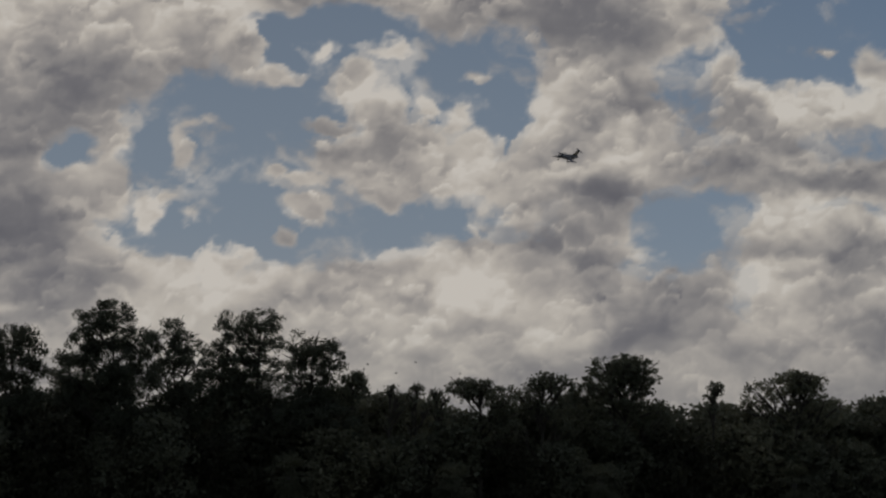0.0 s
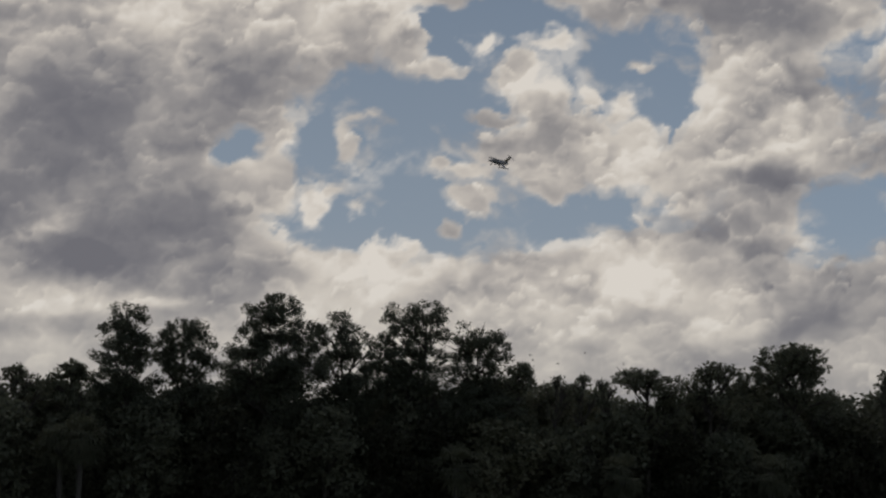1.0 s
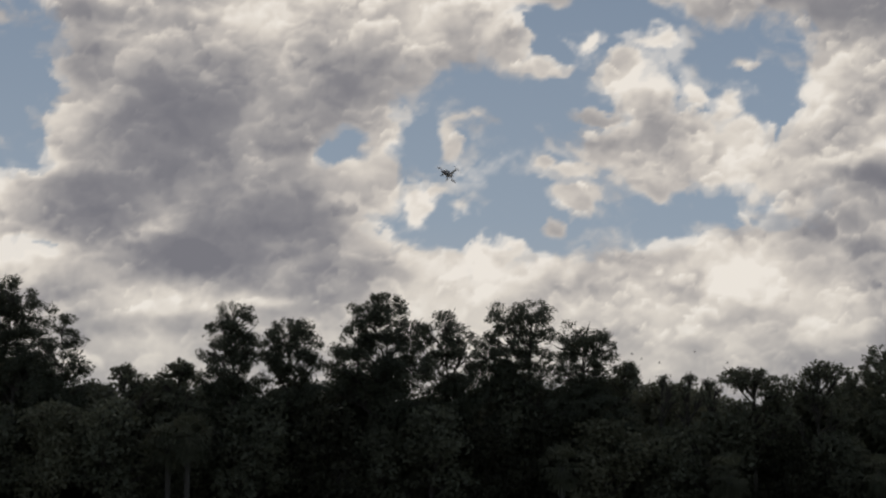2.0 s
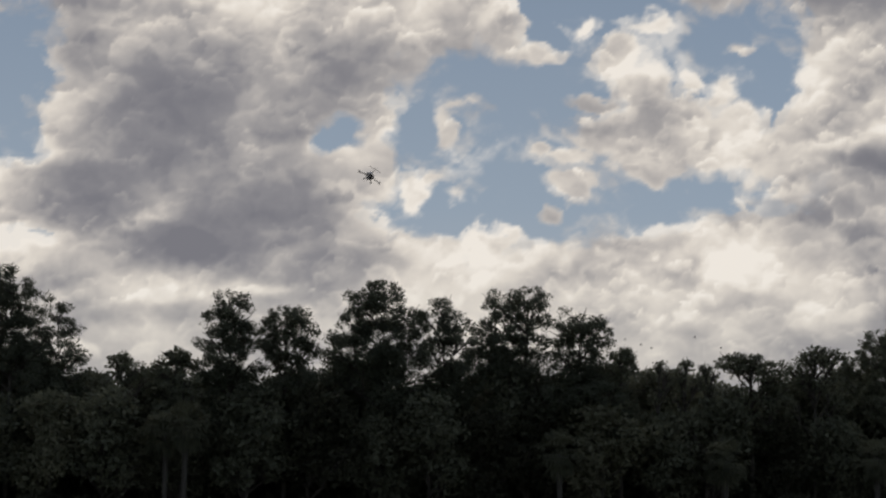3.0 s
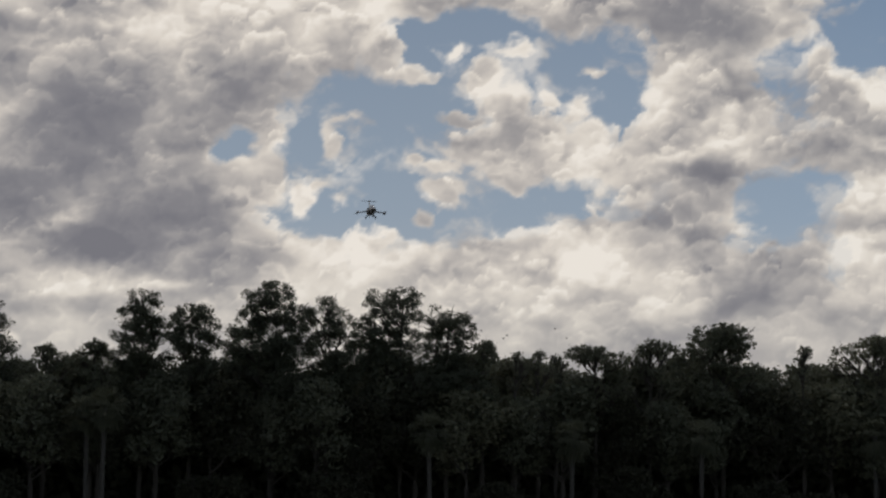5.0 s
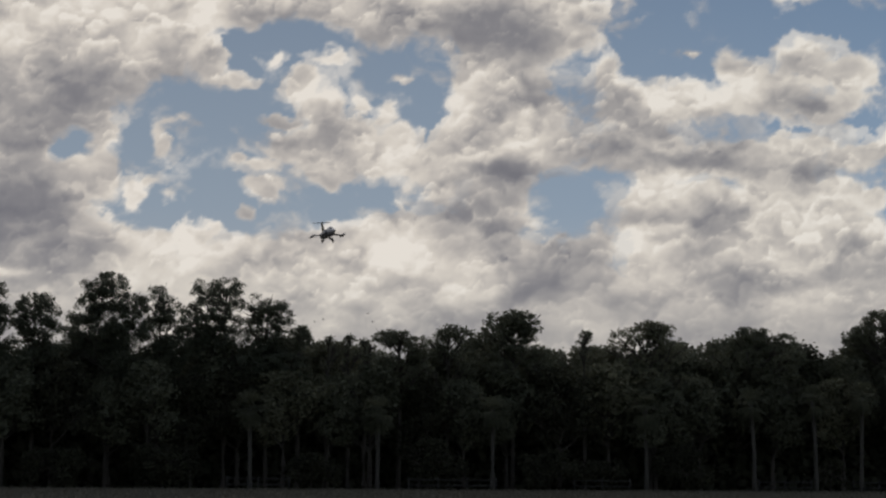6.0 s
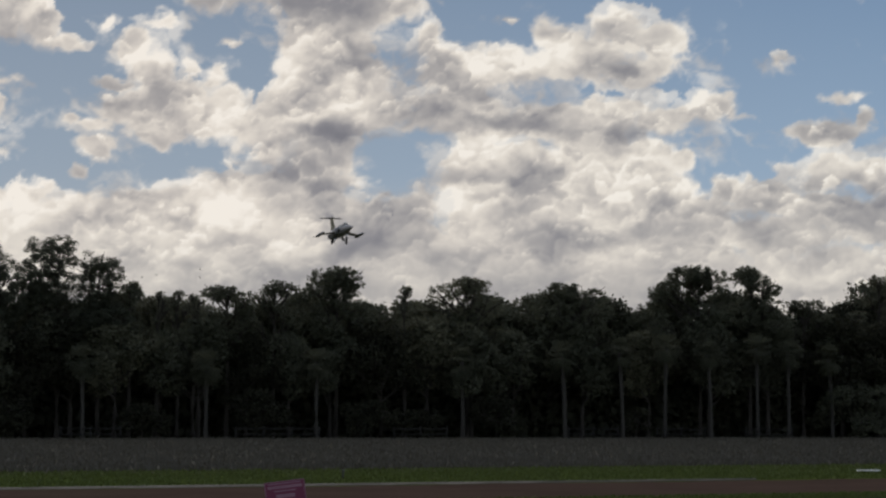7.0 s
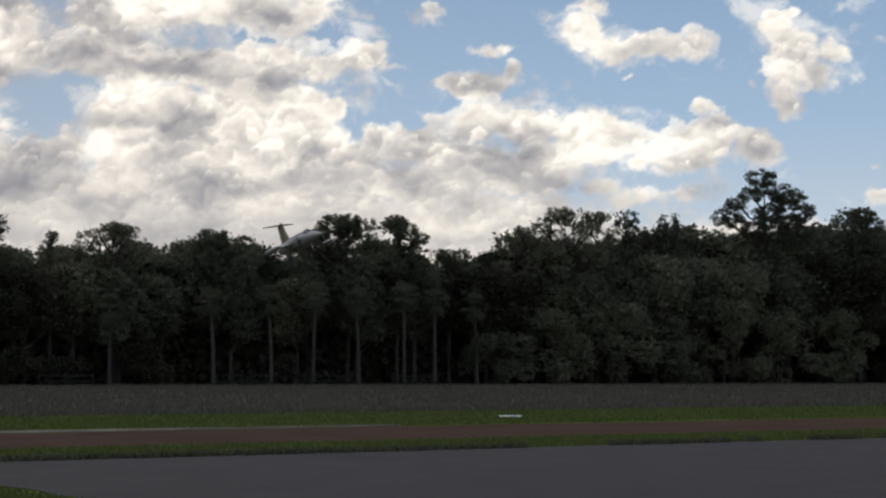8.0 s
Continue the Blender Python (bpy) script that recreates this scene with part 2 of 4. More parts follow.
HEADS += [(19.46, 9.11, 0.6, 0.53), (16.64, 10.09, 0.88, 0.31, 0.8), (21.78, 9.48, 0.66, 0.43), (22.24, 8.66, 0.81, 0.68), (23.25, 8.76, 0.59, 0.43, 0.8), (22.08, 7.55, 0.44, 0.62), (21.94, 9.85, 0.56, 0.17), (22.75, 8.16, 0.62, 0.5), (19.65, 7.27, 0.24, 0.25, 0.7), (19.8, 6.42, 1.57, 0.5), (18.93, 5.92, 1.33, 0.47), (21.13, 6.21, 0.69, 0.63), (17.9, 4.76, 1.5, 0.38, 0.8), (19.24, 5.02, 0.98, 0.41, 0.8), (16.82, 5.08, 0.57, 0.32, 0.8), (24.45, 4.88, 0.43, 0.65, 0.8)]
HEADS += [(24.64, 5.63, 0.24, 0.09, 0.7), (12.23, 10.02, 0.39, 0.22, 0.6), (17.54, 8.11, 0.13, 0.13, 0.6), (21.91, 6.55, 0.12, 0.19, 0.55), (3.08, 9.87, 2.19, 0.78), (8.46, 9.93, 0.8, 0.41), (10.07, 8.75, 0.96, 0.5), (8.79, 8.42, 0.96, 0.41), (7.2, 8.55, 1.27, 0.41)]
HEARTS += [(-16.09, 8.78, 2.2, 1.54, 0.88), (-14.44, 7.11, 1.84, 0.99, 1.05), (-17.25, 7.21, 1.69, 0.92, 0.85), (-15.39, 6.16, 1.83, 0.55, 1.05), (-17.96, 9.81, 1.09, 0.86, 0.62), (-17.03, 11.11, 2.33, 0.29, 0.5), (-11.41, 10.1, 2.18, 0.77, 0.62), (-13.05, 10.74, 0.87, 0.74, 0.42), (-9.92, 10.5, 0.88, 0.5, 0.65), (-12.32, 5.68, 1.47, 0.44, 0.6), (-17.64, 4.59, 1.14, 0.24, 0.7), (-15.95, 4.55, 0.73, 0.17, 0.6), (-13.53, 5.02, 0.73, 0.17, 0.5), (-5.34, 9.2, 0.45, 0.65, 0.6), (-7.75, 5.95, 0.35, 0.74, 0.42), (-6.76, 5.96, 0.35, 0.56, 0.42)]
HEARTS += [(-5.34, 6.29, 0.87, 0.22, 0.35), (-2.44, 6.86, 0.74, 0.44, 0.5), (-0.65, 7.91, 0.55, 0.55, 0.6), (-0.73, 6.61, 0.55, 0.34, 0.45), (-11.22, 6.08, 0.74, 0.49, 0.3), (-18.71, 10.51, 0.73, 0.49, 0.3), (-2.05, 8.77, 0.74, 0.37, 0.25), (-10.34, 5.6, 0.74, 0.37, 0.25)]
HEARTS += [(-0.82, 11.98, 1.62, 0.6, 0.85), (-2.68, 11.62, 0.97, 0.35, 0.3), (4.4, 8.23, 1.52, 0.24, 0.7), (3.2, 6.89, 1.12, 0.32, 0.6), (-0.65, 7.37, 0.96, 0.54, 0.5), (4.87, 6.72, 1.27, 0.35, 0.35), (6.45, 5.04, 2.05, 0.25, 0.5), (11.75, 5.22, 0.77, 0.34, 0.5), (8.96, 5.18, 1.09, 0.19, 0.4), (2.64, 8.56, 1.28, 0.38, 0.35), (1.52, 4.98, 1.44, 0.48, 0.35), (4.23, 5.61, 0.8, 0.32, 0.35), (-1.68, 6.09, 0.8, 0.4, 0.3), (6.59, 3.7, 2.52, 0.41, 0.35), (-2.15, 3.7, 2.55, 0.32, 0.3), (7.12, 10.01, 0.95, 0.28, 0.3)]
HEARTS += [(-7.72, 6.02, 0.94, 0.32, 0.25)]
HEARTS += [(13.44, 5.6, 1.12, 0.57, 0.42), (15.2, 6.31, 0.8, 0.38, 0.35), (19.56, 5.89, 0.94, 0.2, 0.4), (8.81, 5.25, 0.8, 0.38, 0.4), (14.24, 4.64, 2.55, 0.4, 0.35), (5.49, 4.74, 0.94, 0.25, 0.4), (17.75, 8.82, 0.95, 0.19, 0.3), (17.11, 6.38, 0.64, 0.28, 0.25), (2.52, 4.7, 0.93, 0.22, 0.35)]


def fractal(x, y, octaves, seed):
    """Value noise in 0 to 1, summed over octaves."""
    total, amp, norm = np.zeros_like(x), 1.0, 0.0
    for o in range(octaves):
        table = np.random.default_rng(seed * 100 + o).random((256, 256))
        xi, yi = np.floor(x).astype(int), np.floor(y).astype(int)
        fx, fy = x - xi, y - yi
        fx, fy = fx * fx * (3 - 2 * fx), fy * fy * (3 - 2 * fy)
        a, b = table[yi % 256, xi % 256], table[yi % 256, (xi + 1) % 256]
        c, d = table[(yi + 1) % 256, xi % 256], table[(yi + 1) % 256, (xi + 1) % 256]
        total += amp * ((a * (1 - fx) + b * fx) * (1 - fy) + (c * (1 - fx) + d * fx) * fy)
        norm += amp
        x, y, amp = x * 2.03 + 7.1, y * 2.03 + 3.7, amp * 0.55
    return total / norm


def smoothstep(lo, hi, x):
    k = np.clip((x - lo) / (hi - lo), 0, 1)
    return k * k * (3 - 2 * k)


def sky_backdrop():
    az = np.radians(np.concatenate([np.arange(-60, -24, 1.0), np.arange(-24, 27.01, 0.05), np.arange(28, 61, 1.0)]))
    el = np.radians(np.concatenate([[-1.0, 1.0, 2.0], np.arange(2.6, 13.1, 0.05)]))
    A, E = np.meshgrid(az, el)
    da, de = np.degrees(A), np.degrees(E)
    # outlines pushed about at three scales, so that no opening keeps a plain edge
    wa = da + 1.5 * (fractal(da * 0.7, de * 0.9, 5, 3) - 0.5)
    we = de + 1.1 * (fractal(da * 0.7, de * 0.9, 5, 8) - 0.5)
    ca = da + 0.9 * (fractal(da * 1.1, de * 1.3, 5, 13) - 0.5)
    ce = de + 0.7 * (fractal(da * 1.1, de * 1.3, 5, 18) - 0.5)

    def spread(a, e, w, h, x, y, hard):
        return np.exp(-((((x - a) / w) ** 2 + ((y - e) / h) ** 2) ** hard) * 0.7)

    # cloud fills the sky but for the openings; past the last bank of it the sky is open above
    body = 1 - smoothstep(10.0, 12.5, wa) * smoothstep(3.6, 4.6, we)
    for a, e, w, h, *s in OPENINGS:
        body *= 1 - (s[0] if s else 1.0) * spread(a, e, w * 1.42, h * 1.42, wa, we, 1.15)
    for a, e, w, h, *s in HEADS:
        body = np.maximum(body, 0.95 * (s[0] if s else 1.0) * spread(a, e, w * 0.95, h * 0.95, ca, ce, 1.0))
    # low distant cloud
    body = np.maximum(body, 0.60 * (1 - smoothstep(4.0, 5.6, we + 0.10 * np.clip(wa - 8, 0, 20))))
    wisps = fractal(wa * 1.6, we * 2.2, 6, 41)
    lumps = fractal(ca * 1.1, ce * 1.3, 6, 45)
    matter = body + 0.55 * (wisps - 0.5) + 0.65 * (lumps - 0.5)
    cover = smoothstep(0.34, 0.70, matter)
    heart = np.zeros_like(A)
    for a, e, w, h, s in HEARTS:
        heart = np.maximum(heart, s * spread(a, e, w * 1.1, h * 1.1, ca, ce, 1.3)) + 0.05 * s * spread(a, e, w * 1.5, h * 1.5, ca, ce, 1.0)
    heart = heart * (0.74 + 0.52 * fractal(da * 0.9, de * 1.5, 5, 52))
    # the cloud is heaped up from round puffs, the small before the large; the sun stands above and
    # beyond, so the upper rim of each puff shines and its foot sinks into shade
    rng = np.random.default_rng(17)
    fa = da + 0.55 * (fractal(da * 2.2, de * 2.2, 5, 71) - 0.5)
    fe = de + 0.55 * (fractal(da * 2.2, de * 2.2, 5, 76) - 0.5)
    first = int(np.argmax(da[0] > -24.01))
    relief, veil_of_puffs = np.zeros_like(A), np.zeros_like(A)
    size = np.sort(0.13 + 0.95 * rng.random(3400) ** 2.4)[::-1]
    for rad in size:
        pa, pe = rng.uniform(-23, 26), rng.uniform(3.2, 13.0)
        i, j = 3 + int((pe - 2.6) / 0.05), first + int((pa + 24) / 0.05)
        if i >= A.shape[0] or matter[i, j] < 0.46 + 0.30 * rad + 0.08 * rng.random():
            continue
        k = int(rad * 1.35 / 0.05) + 2
        win = np.s_[max(i - k, 3):i + k, max(j - k, 0):j + k]
        x, y = (fa[win] - pa) / (rad * 1.15), (fe[win] - pe) / rad
        q = np.sqrt(x * x + y * y)
        alpha = (1 - smoothstep(0.80, 1.0, q)) * smoothstep(-0.95, 0.15, y) * rng.uniform(0.35, 0.95)
        value = 0.32 * np.clip(y - 0.3 * x, -0.8, 1) + 0.14 * smoothstep(0.6, 0.95, q) * np.clip(y, 0, 1) + rng.normal() * 0.09
        relief[win] = relief[win] * (1 - alpha) + value * alpha
        veil_of_puffs[win] = np.maximum(veil_of_puffs[win], alpha)
    cover = np.maximum(cover, veil_of_puffs * smoothstep(0.30, 0.42, matter))
    # thin torn veils that drift across the openings
    torn = smoothstep(0.50, 0.74, fractal(wa * 0.9 + 0.4 * we, we * 1.5, 6, 83)) * smoothstep(0.02, 0.30, matter)
    cover = np.maximum(cover, 0.55 * torn)
    rim = (1 - smoothstep(0.55, 0.95, matter))
    soft = fractal(wa * 0.55, we * 1.0, 4, 61)
    full = np.clip(heart, 0, 1)
    shine = 0.635 + 0.14 * rim + relief * (1 - 0.72 * full) + (1.25 - 0.8 * full) * (soft - 0.5) + (0.30 * (wisps - 0.5) + 0.35 * (lumps - 0.5)) * (1 - 0.6 * full) - 0.55 * heart
    far = 1 - smoothstep(3.6, 6.4, de)
    shine = shine * (1 - 0.5 * far) + 0.48 * 0.5 * far
    away = np.maximum(smoothstep(-8, 18, da), 0.75 * far)
    r = SKY_LINE / (np.cos(A) - 0.35 * np.sin(A))
    co = np.stack([r * np.sin(A), r * np.cos(A), 1.6 + r * np.tan(E)], -1)
    rows, cols = A.shape
    idx = np.arange(rows * cols).reshape(rows, cols)
    f = np.stack([idx[:-1, :-1], idx[:-1, 1:], idx[1:, 1:], idx[1:, :-1]], -1).reshape(-1, 4)
    me = bpy.data.meshes.new("sky_backdrop")
    me.from_pydata(co.reshape(-1, 3).tolist(), [], f.tolist())
    for name, values in (("cover", cover), ("shine", shine), ("height", de), ("away", away)):
        me.attributes.new(name, "FLOAT", "POINT").data.foreach_set("value", values.ravel().astype(np.float32))
    m = bpy.data.materials.new("cloudy_sky")
    m.use_nodes = True
    n, l = m.node_tree.nodes, m.node_tree.links
    n.remove(n["Principled BSDF"])

    def stored(name):
        at = n.new("ShaderNodeAttribute")
        at.attribute_name = name
        return at.outputs["Fac"]

    tc = n.new("ShaderNodeTexCoord").outputs["Object"]
    grain = calc(n, l, "MULTIPLY_ADD", calc(n, l, "SUBTRACT", noise_node(n, l, tc, 0.8, 5, 0.6), 0.5), 0.10, stored("shine"))
    cloud = ramp(n, l, grain, [(0.0, (0.200, 0.198, 0.222)), (0.2, (0.262, 0.255, 0.272)), (0.42, (0.405, 0.383, 0.376)), (0.62, (0.565, 0.523, 0.487)), (0.82, (0.745, 0.685, 0.615)), (1.0, (0.89, 0.83, 0.755))])
    cool = n.new("ShaderNodeVectorMath")
    cool.operation = "MULTIPLY"
    l.new(cloud, cool.inputs[0])
    cool.inputs[1].default_value = (0.975, 0.995, 1.0)
    cloud = mix(n, l, stored("away"), cloud, cool.outputs[0])
    up = calc(n, l, "DIVIDE", stored("height"), 14.0)
    hazy = ramp(n, l, up, [(0.25, (0.42, 0.455, 0.49)), (0.5, (0.30, 0.365, 0.445)), (0.95, (0.205, 0.268, 0.365))])
    clear = ramp(n, l, up, [(0.25, (0.42, 0.485, 0.55)), (0.5, (0.28, 0.385, 0.515)), (0.95, (0.158, 0.250, 0.395))])
    blue = mix(n, l, stored("away"), hazy, clear)
    em = n.new("ShaderNodeEmission")
    l.new(mix(n, l, stored("cover"), blue, cloud), em.inputs[0])
    l.new(em.outputs[0], n["Material Output"].inputs[0])
    me.materials.append(m)
    ob = new("backdrop", me)
    return tagged(ob, "blue sky with broken backlit grey and cream cumulus clouds", "sky", "", "structure")


sky_backdrop()


# ---- ground ----
def ground():
    xs = np.concatenate([[-3000, -900, -300], np.arange(-120, 161, 4.0), [300, 900, 3000]])
    ys = np.concatenate([[-3000, -900, -200, -60], np.arange(-20, 261, 4.0), [400, 1000, 3000]])
    X, Y = np.meshgrid(xs, ys)
    idx = np.arange(X.size).reshape(X.shape)
    f = np.stack([idx[:-1, :-1], idx[:-1, 1:], idx[1:, 1:], idx[1:, :-1]], -1).reshape(-1, 4)
    m, n, l, b = mat("field", 1.0)
    b.inputs["Specular IOR Level"].default_value = 0.0
    tc = n.new("ShaderNodeTexCoord").outputs["Object"]
    sep = n.new("ShaderNodeSeparateXYZ")
    l.new(tc, sep.inputs[0])
    d = calc(n, l, "MULTIPLY_ADD", sep.outputs[0], -0.45, sep.outputs[1])
    wob = calc(n, l, "MULTIPLY", calc(n, l, "SUBTRACT", noise_node(n, l, tc, 0.25, 6, 0.65), 0.5), 3.2)
    d = calc(n, l, "ADD", d, wob)
    fine = noise_node(n, l, tc, 6, 5)
    big = noise_node(n, l, tc, 0.35, 4)
    f2 = calc(n, l, "MULTIPLY_ADD", big, 0.6, calc(n, l, "MULTIPLY", fine, 0.4))
    green = ramp(n, l, f2, [(0.3, (0.036, 0.052, 0.013)), (0.7, (0.072, 0.094, 0.026))])
    clay = ramp(n, l, f2, [(0.3, (0.044, 0.030, 0.025)), (0.7, (0.072, 0.050, 0.040))])
    straw = ramp(n, l, f2, [(0.3, (0.060, 0.056, 0.045)), (0.7, (0.104, 0.098, 0.080))])

    def step(at, soft):
        s = n.new("ShaderNodeMapRange")
        s.interpolation_type = "SMOOTHSTEP"
        s.inputs["From Min"].default_value, s.inputs["From Max"].default_value = at - soft, at + soft
        l.new(d, s.inputs["Value"])
        return s.outputs[0]

    c = mix(n, l, step(40.2, 1.2), green, clay)
    c = mix(n, l, step(50.0, 0.5), c, green)
    c = mix(n, l, step(65.0, 5.0), c, straw)
    l.new(c, b.inputs["Base Color"])
    bumped(n, l, b, fine, 0.7, 0.04)
    ob = link_mesh("ground", np.stack([X, Y, np.zeros_like(X)], -1).reshape(-1, 3).tolist(), f.tolist(), m)
    return tagged(ob, "mown green grass, a reddish bare strip and dry straw field", "ground", "", "structure")


ground()
ASPHALT = plain("asphalt", [(0.3, (0.024, 0.0222, 0.0235)), (0.7, (0.038, 0.0352, 0.0368))], 0.8, 0.95, bump=0.4, dist=0.01)
ASPHALT.node_tree.nodes["Principled BSDF"].inputs["Specular IOR Level"].default_value = 0.1


def runway():
    rng = random.Random(3)
    far = [(x, 35.0 + 0.45 * x + rng.uniform(-0.2, 0.2)) for x in np.arange(-34, 90, 1.5)]
    near = [(90, 20.0), (40, 0.0), (2.2, 0.0), (1.7, 18.0), (0.85, 25.4), (0.5, 27.1), (0.1, 27.9), (-3, 26.6), (-12, 22.0), (-34, 11.5)]
    pts = far + near
    n = len(pts)
    verts = [(x, y, 0.012) for x, y in pts] + [(x, y, -0.05) for x, y in pts]
    faces = [tuple(range(n - 1, -1, -1))] + [(i, (i + 1) % n, n + (i + 1) % n, n + i) for i in range(n)]
    ob = link_mesh("runway", verts, faces, ASPHALT)
    bm = bmesh.new()
    bm.from_mesh(ob.data)
    bmesh.ops.triangulate(bm, faces=[f for f in bm.faces if len(f.verts) > 4])
    bmesh.ops.recalc_face_normals(bm, faces=bm.faces)
    bm.to_mesh(ob.data)
    bm.free()
    return tagged(ob, "worn grey asphalt runway with a ragged grass edge", "runway", "", "structure")


runway()


# ---- woods ----
def pine(x, y, h, lobes, seed, trunk_r=0.2, lean=0.0, size=0.11, swell=1.0, low=8):
    rng = random.Random(seed)
    full = [(a * 1.05, rng.uniform(-0.6, 0.6), h + b, c * 1.38 * swell, c * 1.15 * swell, d * 1.5 * swell) for a, b, c, d in lobes]
    full += [(rng.uniform(-2.2, 2.2), rng.uniform(-0.8, 0.8), h - 4.4 - 0.45 * k, 1.5, 1.2, 0.9) for k in range(low)]
    return broadleaf("pine_tree", x, y, h, full, PINE, size=size, per_area=105, clump=0.27, seed=seed, trunk_r=trunk_r, slim=0.3, lean=lean, tufts=1.5, label="tall dark longleaf pine with clumped open crown above the woods", group="pines of the wood edge")


pine(-53.6, 157.3, 16.5, [(0, -0.8, 1.2, 0.8), (-1, -1.6, 1.0, 0.8), (0.9, -1.9, 0.9, 0.8), (-0.3, -2.6, 1.2, 0.7), (-1.3, -3.4, 1.1, 0.7), (1.1, -3.5, 0.9, 0.6), (0, -4.6, 1.3, 0.7), (-1.5, -5.4, 1.1, 0.7)], 1)
pine(-51.1, 158.1, 14.7, [(0, -0.6, 0.5, 0.5), (0.3, -1.4, 0.6, 0.4), (-0.4, -2.0, 0.6, 0.4), (0.5, -2.7, 0.7, 0.35), (1.1, -3.2, 0.7, 0.25), (-0.4, -3.5, 0.7, 0.4)], 2, 0.12, 0.1)
pine(-41.3, 161.6, 15.4, [(0, -0.5, 0.85, 0.55), (-0.8, -1.2, 0.65, 0.5), (0.5, -1.4, 0.8, 0.6), (-1.2, -2.5, 0.8, 0.45), (0, -2.4, 1.1, 0.7), (1.0, -2.7, 0.6, 0.6), (-0.4, -3.7, 1.0, 0.6), (0.6, -4.2, 0.9, 0.6), (-1.0, -4.6, 0.8, 0.5)], 3)
pine(-38.1, 162.7, 14.8, [(0, -0.7, 1.05, 0.65), (-0.9, -1.5, 0.75, 0.75), (0.9, -1.6, 0.8, 0.75), (0, -2.0, 1.0, 0.9), (-0.9, -2.9, 0.65, 0.65), (1.1, -2.8, 0.6, 0.5), (0.2, -3.5, 0.9, 0.6), (0.8, -4.2, 0.6, 0.4)], 4)
pine(-32.6, 164.6, 16.5, [(0, -0.5, 0.8, 0.6), (-1.3, -1.2, 0.85, 0.65), (-0.2, -1.8, 1.4, 0.9), (1.2, -2.3, 1.0, 0.7), (-1.9, -2.7, 1.0, 0.8), (0, -3.2, 1.6, 0.8), (-2.5, -4.2, 0.9, 0.7), (-1.0, -4.5, 1.5, 0.9), (0.7, -4.8, 1.3, 0.8), (-2.8, -5.2, 0.9, 0.7)], 5, 0.26)
pine(-29.1, 165.8, 15.6, [(0, -0.6, 0.6, 0.6), (0.8, -1.4, 0.7, 0.4), (-0.6, -1.4, 0.7, 0.5), (0.2, -2.2, 0.8, 0.5), (1.2, -2.6, 0.7, 0.3), (-0.8, -2.8, 0.7, 0.5), (0.9, -3.6, 0.8, 0.4), (-0.3, -4.1, 0.9, 0.5), (0.4, -5.0, 1.0, 0.6)], 6)
pine(-24.1, 167.6, 16.3, [(-1.7, -0.8, 0.8, 0.65), (0.1, -0.5, 0.9, 0.55), (0.2, -1.4, 0.85, 0.8), (-1.6, -2.0, 0.85, 0.75), (-0.4, -2.6, 0.8, 0.6), (-2.6, -2.7, 0.7, 0.45), (-1.4, -3.3, 1.1, 0.6), (0.4, -3.4, 0.8, 0.6), (-2.2, -4.2, 1.0, 0.6), (-0.6, -4.6, 1.2, 0.6)], 7, 0.24)
pine(-20.9, 168.7, 15.2, [(0, -0.7, 1.1, 0.65), (-1.0, -1.4, 0.7, 0.7), (0.9, -1.6, 0.75, 0.7), (0, -2.2, 1.0, 0.8), (-1.1, -2.9, 0.7, 0.6), (1.0, -3.0, 0.6, 0.5), (0.2, -3.7, 1.0, 0.6), (-0.8, -4.4, 0.9, 0.6), (0.9, -4.6, 0.7, 0.5)], 8)
pine(79.7, 203.9, 22.7, [(0, -0.8, 1.7, 0.9), (-1.2, -2.6, 1.6, 0.7), (1.6, -2.3, 1.4, 0.8), (3.2, -2.8, 1.6, 0.9), (-3.0, -3.6, 1.1, 0.8), (4.4, -4.3, 1.3, 0.8), (0.8, -4.3, 1.7, 0.9), (2.4, -5.3, 1.8, 0.9), (-3.8, -5.2, 1.6, 0.9), (-0.6, -6.0, 2.0, 1.2), (3.5, -7.0, 2.2, 1.2)], 9, 0.34, 0.2, 0.14, 0.72, 0)


def oak(x, y, h, left, right, low, count, r, seed, leaf=None, sparse=1.0, label="rounded dark evergreen oak in the wood edge"):
    return broadleaf("oak_tree", x, y, h, random_lobes(seed, left, right, low, h, count, r), leaf or OAK, size=0.10, per_area=62 * sparse, clump=0.17, seed=seed, twigs=9, label=label, group="oaks of the wood edge")


oak(-47.4, 159.4, 11.8, -1.5, 1.5, 8.2, 9, 0.7, 21)
oak(-44.4, 160.5, 12.2, -2.0, 2.0, 8.2, 11, 0.75, 22)
oak(-18.5, 169.5, 13.0, -1.3, 1.2, 9.0, 9, 0.7, 23)
for x, y, h, w, s in ((-16.2, 170.3, 12.2, 0.9, 24), (-14.6, 170.9, 12.4, 0.9, 25), (-13.3, 171.3, 12.1, 0.7, 26)):
    oak(x, y, h, -w, w, 9.5, 6, 0.45, s, sparse=0.5, label="small half-bare oak with twisted open crown")
oak(-10.6, 172.3, 12.9, -2.3, 2.5, 8.5, 14, 0.85, 27)
oak(-6.7, 173.6, 13.4, -2.0, 2.2, 9.0, 14, 0.8, 28, sparse=0.8)
oak(-1.4, 175.5, 14.7, -3.4, 2.8, 9.0, 20, 1.15, 29)
oak(4.5, 177.6, 13.2, -0.7, 0.8, 11.2, 5, 0.45, 30, sparse=0.8)
oak(10.1, 179.6, 14.3, -3.8, 3.8, 9.0, 22, 1.0, 31, WILLOW, 0.7)
oak(19.1, 182.7, 13.9, -4.0, 4.4, 8.5, 22, 1.1, 32)
oak(32.1, 187.2, 15.9, -5.6, 2.6, 8.5, 26, 1.25, 33)
